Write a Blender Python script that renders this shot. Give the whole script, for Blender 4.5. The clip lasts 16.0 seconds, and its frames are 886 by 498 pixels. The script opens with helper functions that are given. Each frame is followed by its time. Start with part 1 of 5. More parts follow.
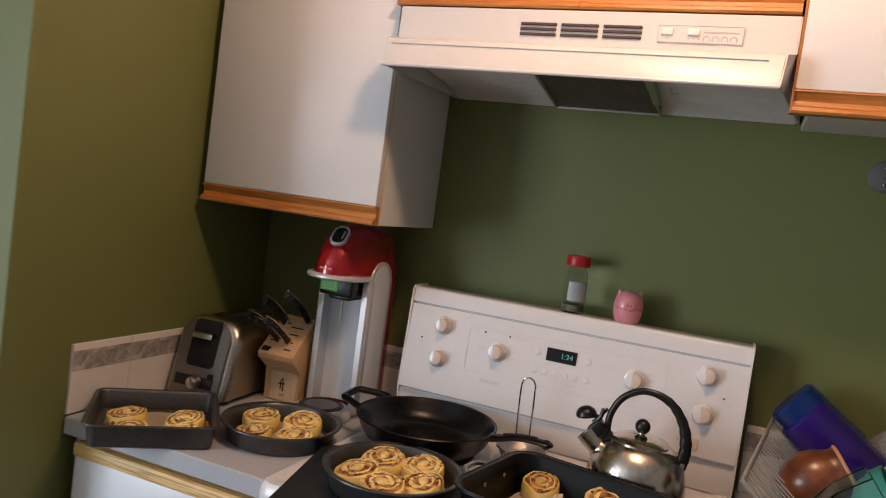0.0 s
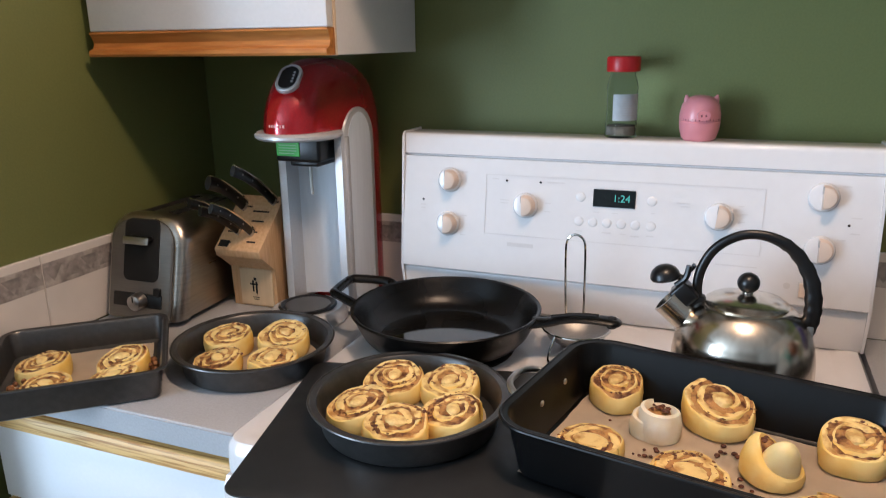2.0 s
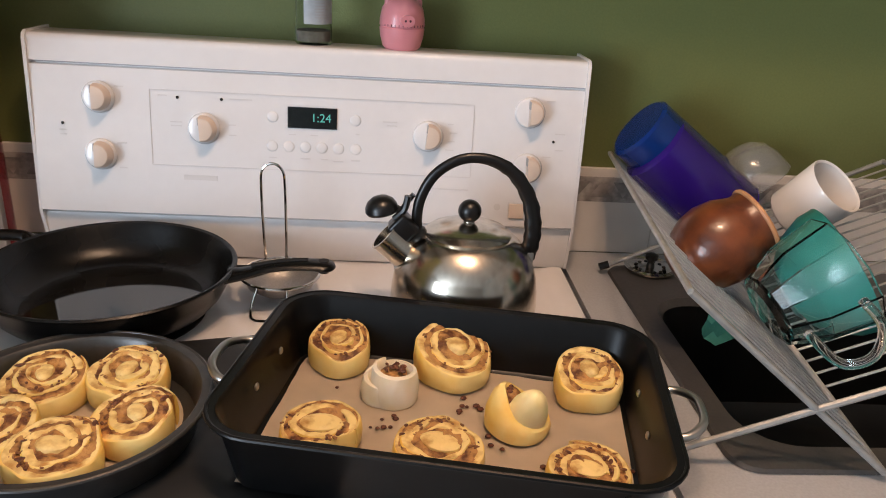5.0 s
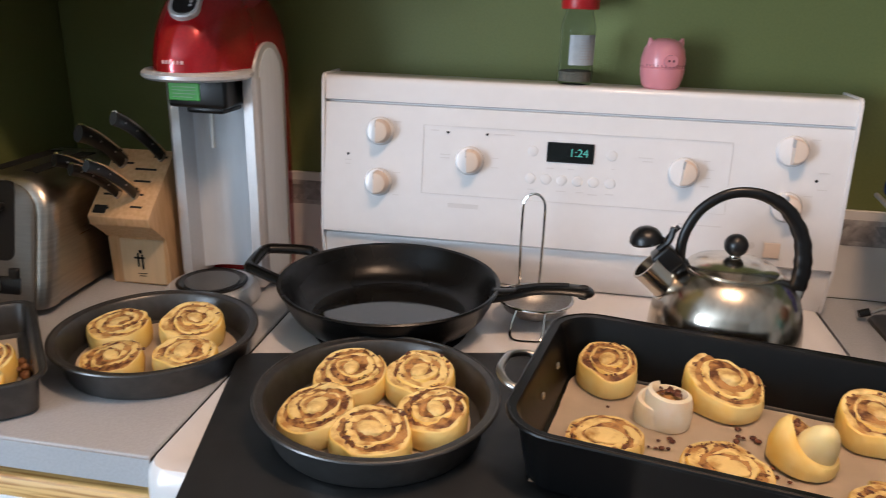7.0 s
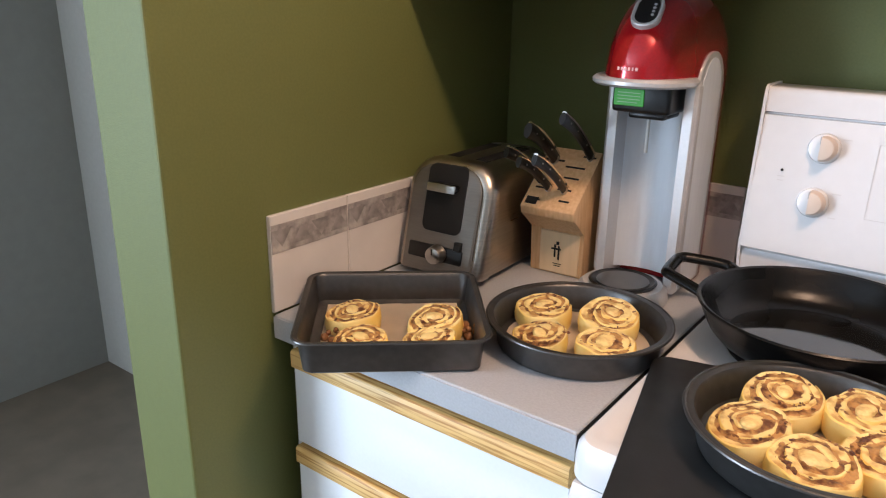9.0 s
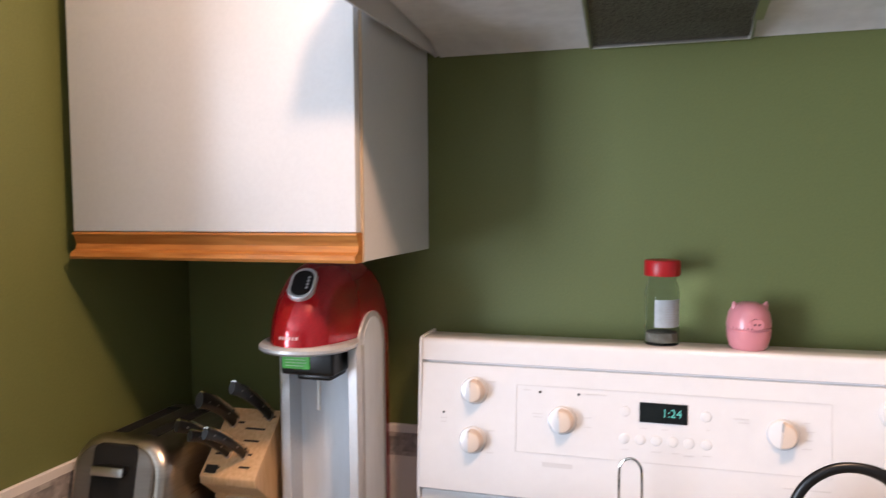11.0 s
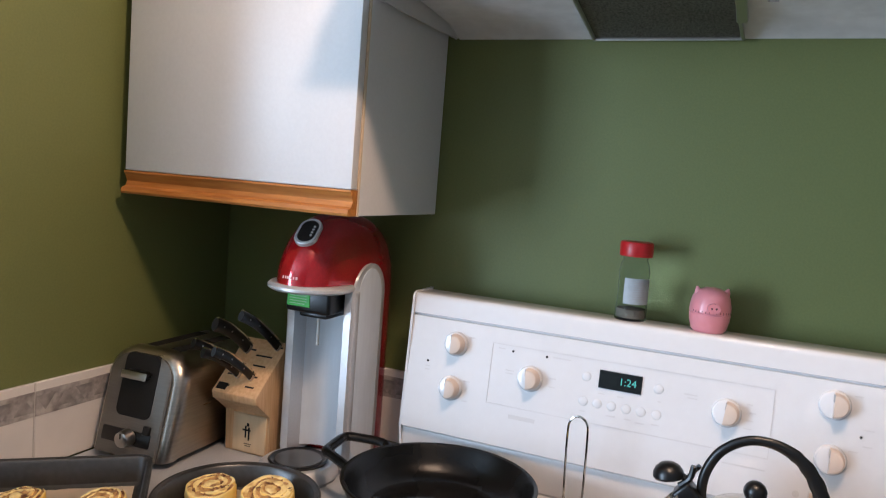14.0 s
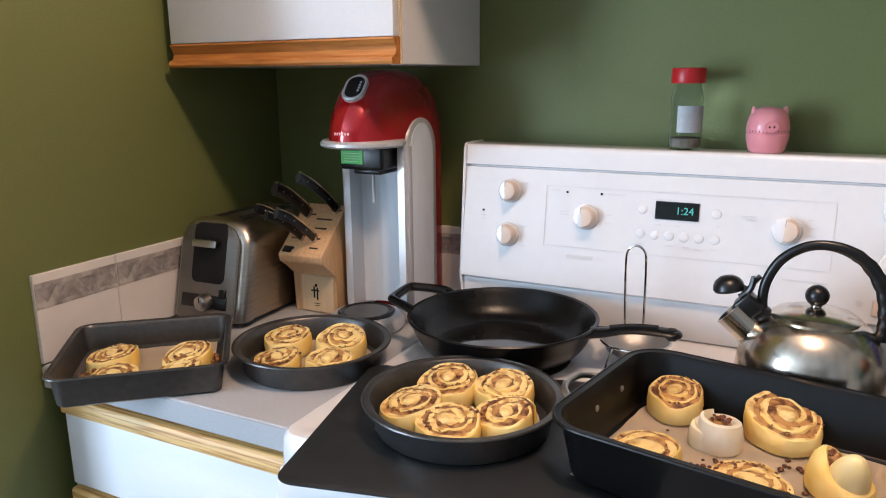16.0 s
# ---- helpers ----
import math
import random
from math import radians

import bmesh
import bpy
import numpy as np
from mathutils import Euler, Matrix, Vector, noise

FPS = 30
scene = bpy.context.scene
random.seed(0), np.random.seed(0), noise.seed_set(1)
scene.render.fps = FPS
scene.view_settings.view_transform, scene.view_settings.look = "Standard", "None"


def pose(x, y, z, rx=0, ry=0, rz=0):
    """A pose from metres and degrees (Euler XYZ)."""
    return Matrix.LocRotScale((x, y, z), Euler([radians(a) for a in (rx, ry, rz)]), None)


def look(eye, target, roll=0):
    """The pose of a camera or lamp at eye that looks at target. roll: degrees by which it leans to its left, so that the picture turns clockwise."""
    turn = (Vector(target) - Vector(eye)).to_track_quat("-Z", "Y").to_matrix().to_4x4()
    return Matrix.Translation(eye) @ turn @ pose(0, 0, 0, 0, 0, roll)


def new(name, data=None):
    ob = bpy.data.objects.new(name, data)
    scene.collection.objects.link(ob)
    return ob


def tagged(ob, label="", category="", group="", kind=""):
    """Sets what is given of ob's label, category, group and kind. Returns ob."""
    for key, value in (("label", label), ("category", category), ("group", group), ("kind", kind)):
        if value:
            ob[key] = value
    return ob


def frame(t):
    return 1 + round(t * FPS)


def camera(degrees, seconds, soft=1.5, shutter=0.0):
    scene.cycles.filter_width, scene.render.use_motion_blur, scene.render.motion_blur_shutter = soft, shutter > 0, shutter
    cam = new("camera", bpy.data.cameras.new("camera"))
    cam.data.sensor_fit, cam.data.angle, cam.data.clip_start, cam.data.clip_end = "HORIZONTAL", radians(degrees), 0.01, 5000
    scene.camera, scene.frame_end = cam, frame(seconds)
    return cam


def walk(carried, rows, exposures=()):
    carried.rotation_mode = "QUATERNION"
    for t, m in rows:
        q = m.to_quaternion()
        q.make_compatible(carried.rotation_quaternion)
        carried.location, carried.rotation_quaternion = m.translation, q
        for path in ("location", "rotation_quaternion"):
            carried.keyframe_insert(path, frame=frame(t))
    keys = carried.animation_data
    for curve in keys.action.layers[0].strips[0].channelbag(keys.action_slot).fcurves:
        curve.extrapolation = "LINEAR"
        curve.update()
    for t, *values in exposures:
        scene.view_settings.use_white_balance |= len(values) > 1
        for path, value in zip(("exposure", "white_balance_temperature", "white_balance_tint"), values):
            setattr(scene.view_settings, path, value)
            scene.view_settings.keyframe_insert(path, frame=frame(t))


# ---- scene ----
cam = camera(62.2, 16.0, soft=1.0, shutter=0.25)
PATH = [
    (0, (0.333, -1.706, 1.444), (-0.42, 0.142, 1.317), 7.7),
    (0.5, (0.259, -1.6, 1.427), (-0.405, 0.283, 1.319), 8.9),
    (1, (0.201, -1.524, 1.417), (-0.401, 0.376, 1.254), 6.6),
    (1.5, (0.171, -1.431, 1.414), (-0.463, 0.43, 1.046), 1.9),
    (2, (0.176, -1.301, 1.391), (-0.544, 0.484, 0.848), -0.8),
    (2.5, (0.169, -1.227, 1.379), (-0.540, 0.513, 0.690), -0.3),
    (3, (0.168, -1.192, 1.355), (-0.474, 0.558, 0.632), 1.8),
    (3.5, (0.145, -1.157, 1.373), (-0.21, 0.663, 0.624), 4.3),
    (4, (0.13, -1.142, 1.365), (0.016, 0.711, 0.621), 5.1),
    (4.2, (0.125, -1.137, 1.362), (0.108, 0.720, 0.619), 5.35),
    (4.55, (0.117, -1.131, 1.362), (0.211, 0.722, 0.615), 5.14),
    (4.9, (0.110, -1.130, 1.368), (0.253, 0.717, 0.613), 4.06),
    (5.25, (0.101, -1.133, 1.376), (0.244, 0.711, 0.616), 2.58),
    (5.6, (0.089, -1.140, 1.383), (0.192, 0.708, 0.624), 1.15),
    (5.95, (0.074, -1.149, 1.386), (0.106, 0.706, 0.640), 0.24),
    (6.3, (0.052, -1.160, 1.381), (-0.005, 0.707, 0.666), 0.32),
    (6.5, (0.037, -1.165, 1.375), (-0.086, 0.709, 0.688), 0.8),
    (7, (-0.005, -1.188, 1.356), (-0.32, 0.675, 0.7), 1.7),
    (7.5, (-0.038, -1.207, 1.353), (-0.586, 0.596, 0.682), 2.0),
    (8, (-0.065, -1.231, 1.338), (-0.868, 0.479, 0.68), 1.4),
    (8.2, (-0.077, -1.244, 1.334), (-0.978, 0.415, 0.676), 1.30),
    (8.55, (-0.091, -1.255, 1.334), (-1.119, 0.329, 0.676), 1.15),
    (8.9, (-0.098, -1.257, 1.346), (-1.217, 0.267, 0.693), 0.99),
    (9.25, (-0.099, -1.252, 1.366), (-1.267, 0.242, 0.732), 0.81),
    (9.6, (-0.094, -1.245, 1.389), (-1.265, 0.264, 0.796), 0.59),
    (9.95, (-0.082, -1.237, 1.411), (-1.200, 0.337, 0.888), 0.32),
    (10.3, (-0.063, -1.232, 1.426), (-1.053, 0.457, 1.014), -0.03),
    (10.5, (-0.049, -1.23, 1.434), (-0.916, 0.543, 1.111), -0.3),
    (11, (-0.012, -1.224, 1.453), (-0.575, 0.691, 1.329), -0.4),
    (11.5, (0.042, -1.221, 1.471), (-0.304, 0.749, 1.453), 0.1),
    (12, (0.056, -1.227, 1.495), (-0.140, 0.763, 1.533), 1.35),
    (12.5, (0.050, -1.243, 1.503), (-0.161, 0.745, 1.570), 3.7),
    (13, (0.068, -1.274, 1.48), (-0.337, 0.684, 1.513), 5.5),
    (13.5, (0.118, -1.293, 1.456), (-0.537, 0.595, 1.38), 6.0),
    (14, (0.175, -1.288, 1.44), (-0.608, 0.543, 1.254), 4.5),
    (14.5, (0.201, -1.289, 1.41), (-0.621, 0.512, 1.129), 2.1),
    (15, (0.202, -1.3, 1.394), (-0.635, 0.482, 1.042), 0.4),
    (15.5, (0.189, -1.308, 1.37), (-0.671, 0.454, 0.975), -0.3),
    (16, (0.187, -1.312, 1.355), (-0.695, 0.424, 0.897), -0.5),
]
EXPOSURES = [
    (0.0, -0.72, 6950, 21), (0.5, -0.42, 6550, 18), (1.0, -0.18, 6110, 12), (2.0, -0.08, 5780, 12), (3.0, -0.26, 6050, 14), (4.0, -0.27, 6550, 17),
    (6.5, -0.20, 6350, 16), (7.0, -0.18, 6200, 15), (8.0, 0.01, 6030, 13), (10.5, 0.35, 6470, 23), (11.5, -0.03, 6470, 18), (12.0, -0.51, 7070, 17),
    (12.5, -0.80, 6870, 15), (13.0, -0.81, 6330, 14), (13.5, -0.29, 5730, 13), (14.0, 0.02, 5740, 13), (14.5, 0.07, 5740, 13), (16.0, 0.10, 5870, 14),
]
walk(cam, [(t, look(eye, target, roll)) for t, eye, target, roll in PATH], EXPOSURES)

# ---- world and lights ----
world = bpy.data.worlds.new("overcast_sky")
scene.world = world
world.use_nodes = True
_sky = world.node_tree.nodes.new("ShaderNodeTexSky")
_sky.sky_type, _sky.sun_disc = "NISHITA", False
_sky.sun_elevation, _sky.sun_rotation = radians(35), radians(250)
world.node_tree.links.new(_sky.outputs[0], world.node_tree.nodes["Background"].inputs[0])
world.node_tree.nodes["Background"].inputs[1].default_value = 0.1


def lamp(name, kind, energy, colour, m, **kw):
    data = bpy.data.lights.new(name, kind)
    data.energy, data.color = energy, colour
    if kind == "POINT":
        data.shadow_soft_size = kw["radius"]
    if kind == "AREA":
        data.shape, data.size, data.size_y = "RECTANGLE", kw["size"], kw["size_y"]
    ob = new(name, data)
    ob.matrix_world = m
    return ob


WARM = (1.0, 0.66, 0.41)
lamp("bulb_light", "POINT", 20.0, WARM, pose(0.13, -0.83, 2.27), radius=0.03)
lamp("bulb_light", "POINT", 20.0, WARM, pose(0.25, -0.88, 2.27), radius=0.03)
lamp("window_light", "AREA", 192.0, (0.70, 0.87, 1.0), pose(-2.66, -3.4, 1.25, 0, -90, 0), size=1.7, size_y=1.7)


# ---- materials ----
def material(name, base, rough=0.5, metal=0.0, vary=0.12, scale=30.0, bump=0.0, bump_scale=200.0, spec=0.5, coat=0.0,
             stain=0.0, stain_scale=4.0, rough_vary=0.0, trans=0.0, ior=1.45, second=None, stretch=(1, 1, 1), sss=0.0, island=0.0, edge=(0.35, 0.65)):
    """A principled surface with fine grain, broad stains and small relief in object space."""
    m = bpy.data.materials.new(name)
    m.use_nodes = True
    nt = m.node_tree
    n, link = nt.nodes, nt.links.new
    p = n["Principled BSDF"]
    p.inputs["Roughness"].default_value, p.inputs["Metallic"].default_value = rough, metal
    p.inputs["Specular IOR Level"].default_value, p.inputs["Coat Weight"].default_value = spec, coat
    p.inputs["Transmission Weight"].default_value, p.inputs["IOR"].default_value = trans, ior
    p.inputs["Subsurface Weight"].default_value = sss
    if sss:
        p.inputs["Subsurface Radius"].default_value = (0.012, 0.007, 0.004)
        p.inputs["Subsurface Scale"].default_value = 1.0
    co = n.new("ShaderNodeTexCoord")
    mp = n.new("ShaderNodeMapping")
    mp.inputs["Scale"].default_value = stretch
    link(co.outputs["Object"], mp.inputs[0])
    fine = n.new("ShaderNodeTexNoise")
    fine.inputs["Scale"].default_value, fine.inputs["Detail"].default_value = scale, 6
    link(mp.outputs[0], fine.inputs["Vector"])
    broad = n.new("ShaderNodeTexNoise")
    broad.inputs["Scale"].default_value, broad.inputs["Detail"].default_value = stain_scale, 4
    link(mp.outputs[0], broad.inputs["Vector"])
    mix = n.new("ShaderNodeMix")
    mix.data_type = "RGBA"
    other = second or [c * (1 - vary) for c in base]
    mix.inputs[6].default_value, mix.inputs[7].default_value = (*base, 1), (*other, 1)
    ramp = n.new("ShaderNodeMapRange")
    ramp.inputs[1].default_value, ramp.inputs[2].default_value = edge
    link(fine.outputs["Fac"], ramp.inputs[0])
    link(ramp.outputs[0], mix.inputs[0])
    out = mix.outputs[2]
    if stain:
        mul = n.new("ShaderNodeMix")
        mul.data_type, mul.blend_type = "RGBA", "MULTIPLY"
        r2 = n.new("ShaderNodeMapRange")
        r2.inputs[1].default_value, r2.inputs[2].default_value = 0.4, 0.7
        r2.inputs[3].default_value, r2.inputs[4].default_value = 0.0, stain
        link(broad.outputs["Fac"], r2.inputs[0])
        link(r2.outputs[0], mul.inputs[0])
        link(out, mul.inputs[6])
        mul.inputs[7].default_value = (0.55, 0.5, 0.45, 1)
        out = mul.outputs[2]
    if island:
        info = n.new("ShaderNodeObjectInfo")
        hsv = n.new("ShaderNodeHueSaturation")
        r4 = n.new("ShaderNodeMapRange")
        r4.inputs[3].default_value, r4.inputs[4].default_value = 1 - island, 1 + island
        link(info.outputs["Random"], r4.inputs[0])
        link(r4.outputs[0], hsv.inputs["Value"])
        link(out, hsv.inputs["Color"])
        out = hsv.outputs[0]
    link(out, p.inputs["Base Color"])
    if rough_vary:
        r3 = n.new("ShaderNodeMapRange")
        r3.inputs[3].default_value, r3.inputs[4].default_value = max(0.02, rough - rough_vary), rough + rough_vary
        link(broad.outputs["Fac"], r3.inputs[0])
        link(r3.outputs[0], p.inputs["Roughness"])
    if bump:
        bn = n.new("ShaderNodeTexNoise")
        bn.inputs["Scale"].default_value, bn.inputs["Detail"].default_value = bump_scale, 4
        link(mp.outputs[0], bn.inputs["Vector"])
        bp = n.new("ShaderNodeBump")
        bp.inputs["Strength"].default_value, bp.inputs["Distance"].default_value = bump, 0.002
        link(bn.outputs["Fac"], bp.inputs["Height"])
        link(bp.outputs[0], p.inputs["Normal"])
    return m


def oak(name, along, base, dark):
    """Oak with long grain along one axis of the object."""
    m = material(name, base, 0.38, second=dark, scale=9.0, stretch=[1.2 if a == along else 16 for a in "xyz"],
                 bump=0.12, bump_scale=12.0, coat=0.25, stain=0.25, stain_scale=1.5)
    return m


PAINT = material("green_wall_paint", (0.146, 0.164, 0.050), 0.55, vary=0.07, scale=260, bump=0.18, bump_scale=420, stain=0.08, stain_scale=2.0)
CEILING = material("ceiling_paint", (0.70, 0.69, 0.67), 0.9, vary=0.06, bump=0.3, bump_scale=150)
PLAIN = material("room_wall_paint", (0.31, 0.305, 0.29), 0.8, vary=0.05)
FLOOR = material("floor_vinyl", (0.20, 0.16, 0.12), 0.5, vary=0.2, scale=8)
MELAMINE = material("white_melamine", (0.68, 0.67, 0.67), 0.34, vary=0.03, scale=180, bump=0.05, bump_scale=300, stain=0.05, stain_scale=5)
EDGE = material("cream_edge_band", (0.66, 0.53, 0.38), 0.45, vary=0.08, scale=60)
OAK = oak("oak_along_x", "x", (0.50, 0.20, 0.045), (0.34, 0.115, 0.02))
OAK_Z = oak("oak_along_z", "z", (0.50, 0.20, 0.045), (0.34, 0.115, 0.02))
LAMINATE = material("grey_laminate", (0.42, 0.43, 0.45), 0.42, vary=0.1, scale=320, stain=0.08, stain_scale=6, rough_vary=0.08)
ENAMEL = material("white_enamel", (0.71, 0.70, 0.705), 0.2, vary=0.02, scale=60, coat=0.3, stain=0.05, stain_scale=7, rough_vary=0.06)
HOOD_WHITE = material("hood_enamel", (0.58, 0.57, 0.565), 0.3, vary=0.03, scale=60, stain=0.07, stain_scale=6)
GREY_PRINT = material("grey_print", (0.40, 0.39, 0.39), 0.5, vary=0.1)
FAINT = material("faint_print", (0.60, 0.585, 0.58), 0.5, vary=0.05)
DARK_GAP = material("dark_gap", (0.005, 0.0045, 0.004), 0.7)
TILE = material("white_glazed_tile", (0.72, 0.68, 0.64), 0.16, vary=0.04, scale=20, coat=0.2, stain=0.06, stain_scale=9, island=0.03)
GROUT = material("grout", (0.55, 0.51, 0.47), 0.9, vary=0.15, scale=120)
BAND = material("marbled_band", (0.52, 0.48, 0.45), 0.25, second=(0.27, 0.25, 0.245), scale=55, stain=0.5, stain_scale=20)
BAND_DARK = material("marbled_triangle", (0.36, 0.33, 0.31), 0.25, second=(0.20, 0.185, 0.18), scale=45)
BLACK = material("black_plastic", (0.006, 0.006, 0.0065), 0.32, vary=0.2, rough_vary=0.08)
STEEL = material("brushed_steel", (0.55, 0.53, 0.50), 0.30, 1.0, vary=0.12, scale=14, stretch=(1, 1, 18), rough_vary=0.06)
CHROME = material("polished_steel", (0.62, 0.60, 0.57), 0.09, 1.0, vary=0.08, scale=25, stain=0.15, stain_scale=14, rough_vary=0.06)


# ---- helpers ----
def part(name, bm, mat, parent=None, label="", smooth=True, m=None):
    """Links a bmesh as one mesh object, under a thing or a part if given."""
    me = bpy.data.meshes.new(name)
    bmesh.ops.recalc_face_normals(bm, faces=bm.faces)
    bm.to_mesh(me)
    bm.free()
    for mt in (mat if isinstance(mat, (list, tuple)) else [mat]):
        me.materials.append(mt)
    if smooth:
        me.polygons.foreach_set("use_smooth", [True] * len(me.polygons))
        me.set_sharp_from_angle(angle=radians(38))
    ob = new(name, me)
    ob.parent = parent
    if m is not None:
        ob.matrix_basis = m
    return tagged(ob, label)


def thing(name, m, label, category, group="", kind=""):
    ob = new(name)
    ob.empty_display_size = 0.05
    ob.matrix_basis = m
    return tagged(ob, label, category, group, kind)


def box(x0, x1, y0, y1, z0, z1, bevel=0.0, seg=2, bm=None):
    b = bmesh.new()
    vs = [b.verts.new((x, y, z)) for x in (x0, x1) for y in (y0, y1) for z in (z0, z1)]
    for f in ((0, 1, 3, 2), (4, 6, 7, 5), (0, 4, 5, 1), (2, 3, 7, 6), (0, 2, 6, 4), (1, 5, 7, 3)):
        b.faces.new([vs[i] for i in f])
    if bevel:
        bmesh.ops.bevel(b, geom=b.edges[:], offset=bevel, segments=seg, profile=0.5, affect="EDGES", clamp_overlap=True)
    return into(b, bm)


def into(b, bm=None, m=None):
    """Adds b to bm (moved by m), or returns b itself."""
    if m is not None:
        b.transform(m)
    if bm is None:
        return b
    me = bpy.data.meshes.new("scratch")
    b.to_mesh(me)
    b.free()
    bm.from_mesh(me)
    bpy.data.meshes.remove(me)
    return bm


def loft(rings, cap0=True, cap1=True, closed=True, bm=None):
    """Skins a row of rings, each a list of as many points."""
    b = bm or bmesh.new()
    vs = [[b.verts.new(p) for p in r] for r in rings]
    k = len(rings[0])
    for a, c in zip(vs, vs[1:]):
        for i in range(k if closed else k - 1):
            j = (i + 1) % k
            b.faces.new((a[i], a[j], c[j], c[i]))
    if cap0:
        b.faces.new(vs[0][::-1])
    if cap1:
        b.faces.new(vs[-1])
    return b


def lathe(profile, n=32, cap0=True, cap1=True, bm=None, wobble=0.0):
    """Turns a profile of (r, z) round the z axis."""
    rings = []
    for r, z in profile:
        rings.append([(r * math.cos(2 * math.pi * i / n), r * math.sin(2 * math.pi * i / n), z) for i in range(n)])
    return loft(rings, cap0, cap1, bm=bm)


def tube(path, r, n=8, closed=False, bm=None, flat=1.0):
    """A round bar of radius r (or one radius a point) along a path."""
    b = bmesh.new()
    pts = [Vector(p) for p in path]
    k = len(pts)
    rad = r if isinstance(r, (list, tuple)) else [r] * k
    rings, up = [], None
    for i, p in enumerate(pts):
        a, c = (pts[i - 1], pts[(i + 1) % k]) if closed else (pts[max(i - 1, 0)], pts[min(i + 1, k - 1)])
        d = (c - a).normalized()
        if up is None:
            up = Vector((0, 0, 1)) if abs(d.z) < 0.9 else Vector((0, 1, 0))
        side = d.cross(up).normalized()
        up = side.cross(d).normalized()
        rings.append([p + rad[i] * (math.cos(q) * side * flat + math.sin(q) * up) for q in (2 * math.pi * j / n for j in range(n))])
    if closed:
        rings.append(rings[0])
    loft(rings, not closed, not closed, bm=b)
    if closed:
        bmesh.ops.remove_doubles(b, verts=b.verts, dist=1e-6)
    return into(b, bm)


def smooth_path(pts, steps=6, closed=False):
    """A Catmull-Rom line through the points."""
    p = [Vector(q) for q in pts]
    k = len(p)
    out = []
    for i in range(k if closed else k - 1):
        a, b_, c, d = (p[(i + o) % k] for o in (-1, 0, 1, 2)) if closed else (p[max(i - 1, 0)], p[i], p[i + 1], p[min(i + 2, k - 1)])
        for s in range(steps):
            t = s / steps
            out.append(0.5 * (2 * b_ + (c - a) * t + (2 * a - 5 * b_ + 4 * c - d) * t * t + (3 * b_ - a - 3 * c + d) * t ** 3))
    if not closed:
        out.append(p[-1])
    return out


def round_rect(w, d, r, z, n=6):
    """A ring round a rectangle w by d with rounded corners."""
    r = min(r, w / 2 - 1e-4, d / 2 - 1e-4)
    out = []
    for cx, cy, a0 in ((w / 2 - r, d / 2 - r, 0), (-w / 2 + r, d / 2 - r, 90), (-w / 2 + r, -d / 2 + r, 180), (w / 2 - r, -d / 2 + r, 270)):
        for i in range(n + 1):
            a = radians(a0 + 90 * i / n)
            out.append((cx + r * math.cos(a), cy + r * math.sin(a), z))
    return out


def ball(c, r, n=12, scale=(1, 1, 1), bm=None):
    b = bmesh.new()
    bmesh.ops.create_uvsphere(b, u_segments=n, v_segments=max(6, n // 2 + 2), radius=r)
    return into(b, bm, Matrix.Translation(c) @ Matrix.Diagonal((*scale, 1)))


def prism(profile, x0, x1, bm=None):
    """A profile of (y, z) drawn out along x."""
    return loft([[(x, y, z) for y, z in profile] for x in (x0, x1)], bm=bm)


# ---- large structure ----
XL = -0.885


def structure(name, bm, mat, label, category, smooth=False):
    return tagged(part(name, bm, mat, None, smooth=smooth), label, category, kind="structure")


structure("floor", box(-2.75, 2.3, -4.6, 0.15, -0.1, 0.0), FLOOR, "tan vinyl kitchen floor", "floor")
structure("ceiling", box(-2.75, 2.3, -4.6, 0.15, 2.44, 2.54), CEILING, "white painted kitchen ceiling", "ceiling")
structure("wall_north", box(XL - 0.13, 2.3, 0.0, 0.15, 0.0, 2.44), PAINT, "olive green painted wall behind the stove", "wall")
structure("wall_west", box(XL - 0.13, XL, -0.775, 0.0, 0.0, 2.44, 0.004), PAINT, "olive green painted stub wall beside the counter", "wall")
# Room paint made lighter, standing in for daylight this wall misses.
DAYLIT_WALL = material("daylit_room_paint", (0.58, 0.57, 0.53), 0.8, vary=0.05, scale=60, bump=0.1, bump_scale=300)
structure("wall_dining", box(-2.75, XL - 0.13, 0.0, 0.15, 0.0, 2.44), DAYLIT_WALL, "plain wall of the room beyond", "wall")
structure("wall_east", box(2.2, 2.3, -4.6, 0.0, 0.0, 2.44), PLAIN, "plain kitchen wall", "wall")
structure("wall_south", box(-2.75, 2.2, -4.6, -4.5, 0.0, 2.44), PLAIN, "plain wall behind the walk", "wall")
ww = box(-2.75, -2.65, -4.5, -4.3, 0.0, 2.44)
box(-2.75, -2.65, -2.5, 0.0, 0.0, 2.44, bm=ww)
box(-2.75, -2.65, -4.3, -2.5, 0.0, 0.35, bm=ww)
box(-2.75, -2.65, -4.3, -2.5, 2.15, 2.44, bm=ww)
structure("wall_window_side", ww, PLAIN, "plain wall with a wide window opening", "wall")
wf = box(-2.72, -2.68, -4.3, -4.25, 0.35, 2.15)
box(-2.72, -2.68, -2.55, -2.5, 0.35, 2.15, bm=wf)
box(-2.72, -2.68, -4.25, -2.55, 0.35, 0.40, bm=wf)
box(-2.72, -2.68, -4.25, -2.55, 2.10, 2.15, bm=wf)
structure("window_1", wf, MELAMINE, "white frame of a wide window", "window")

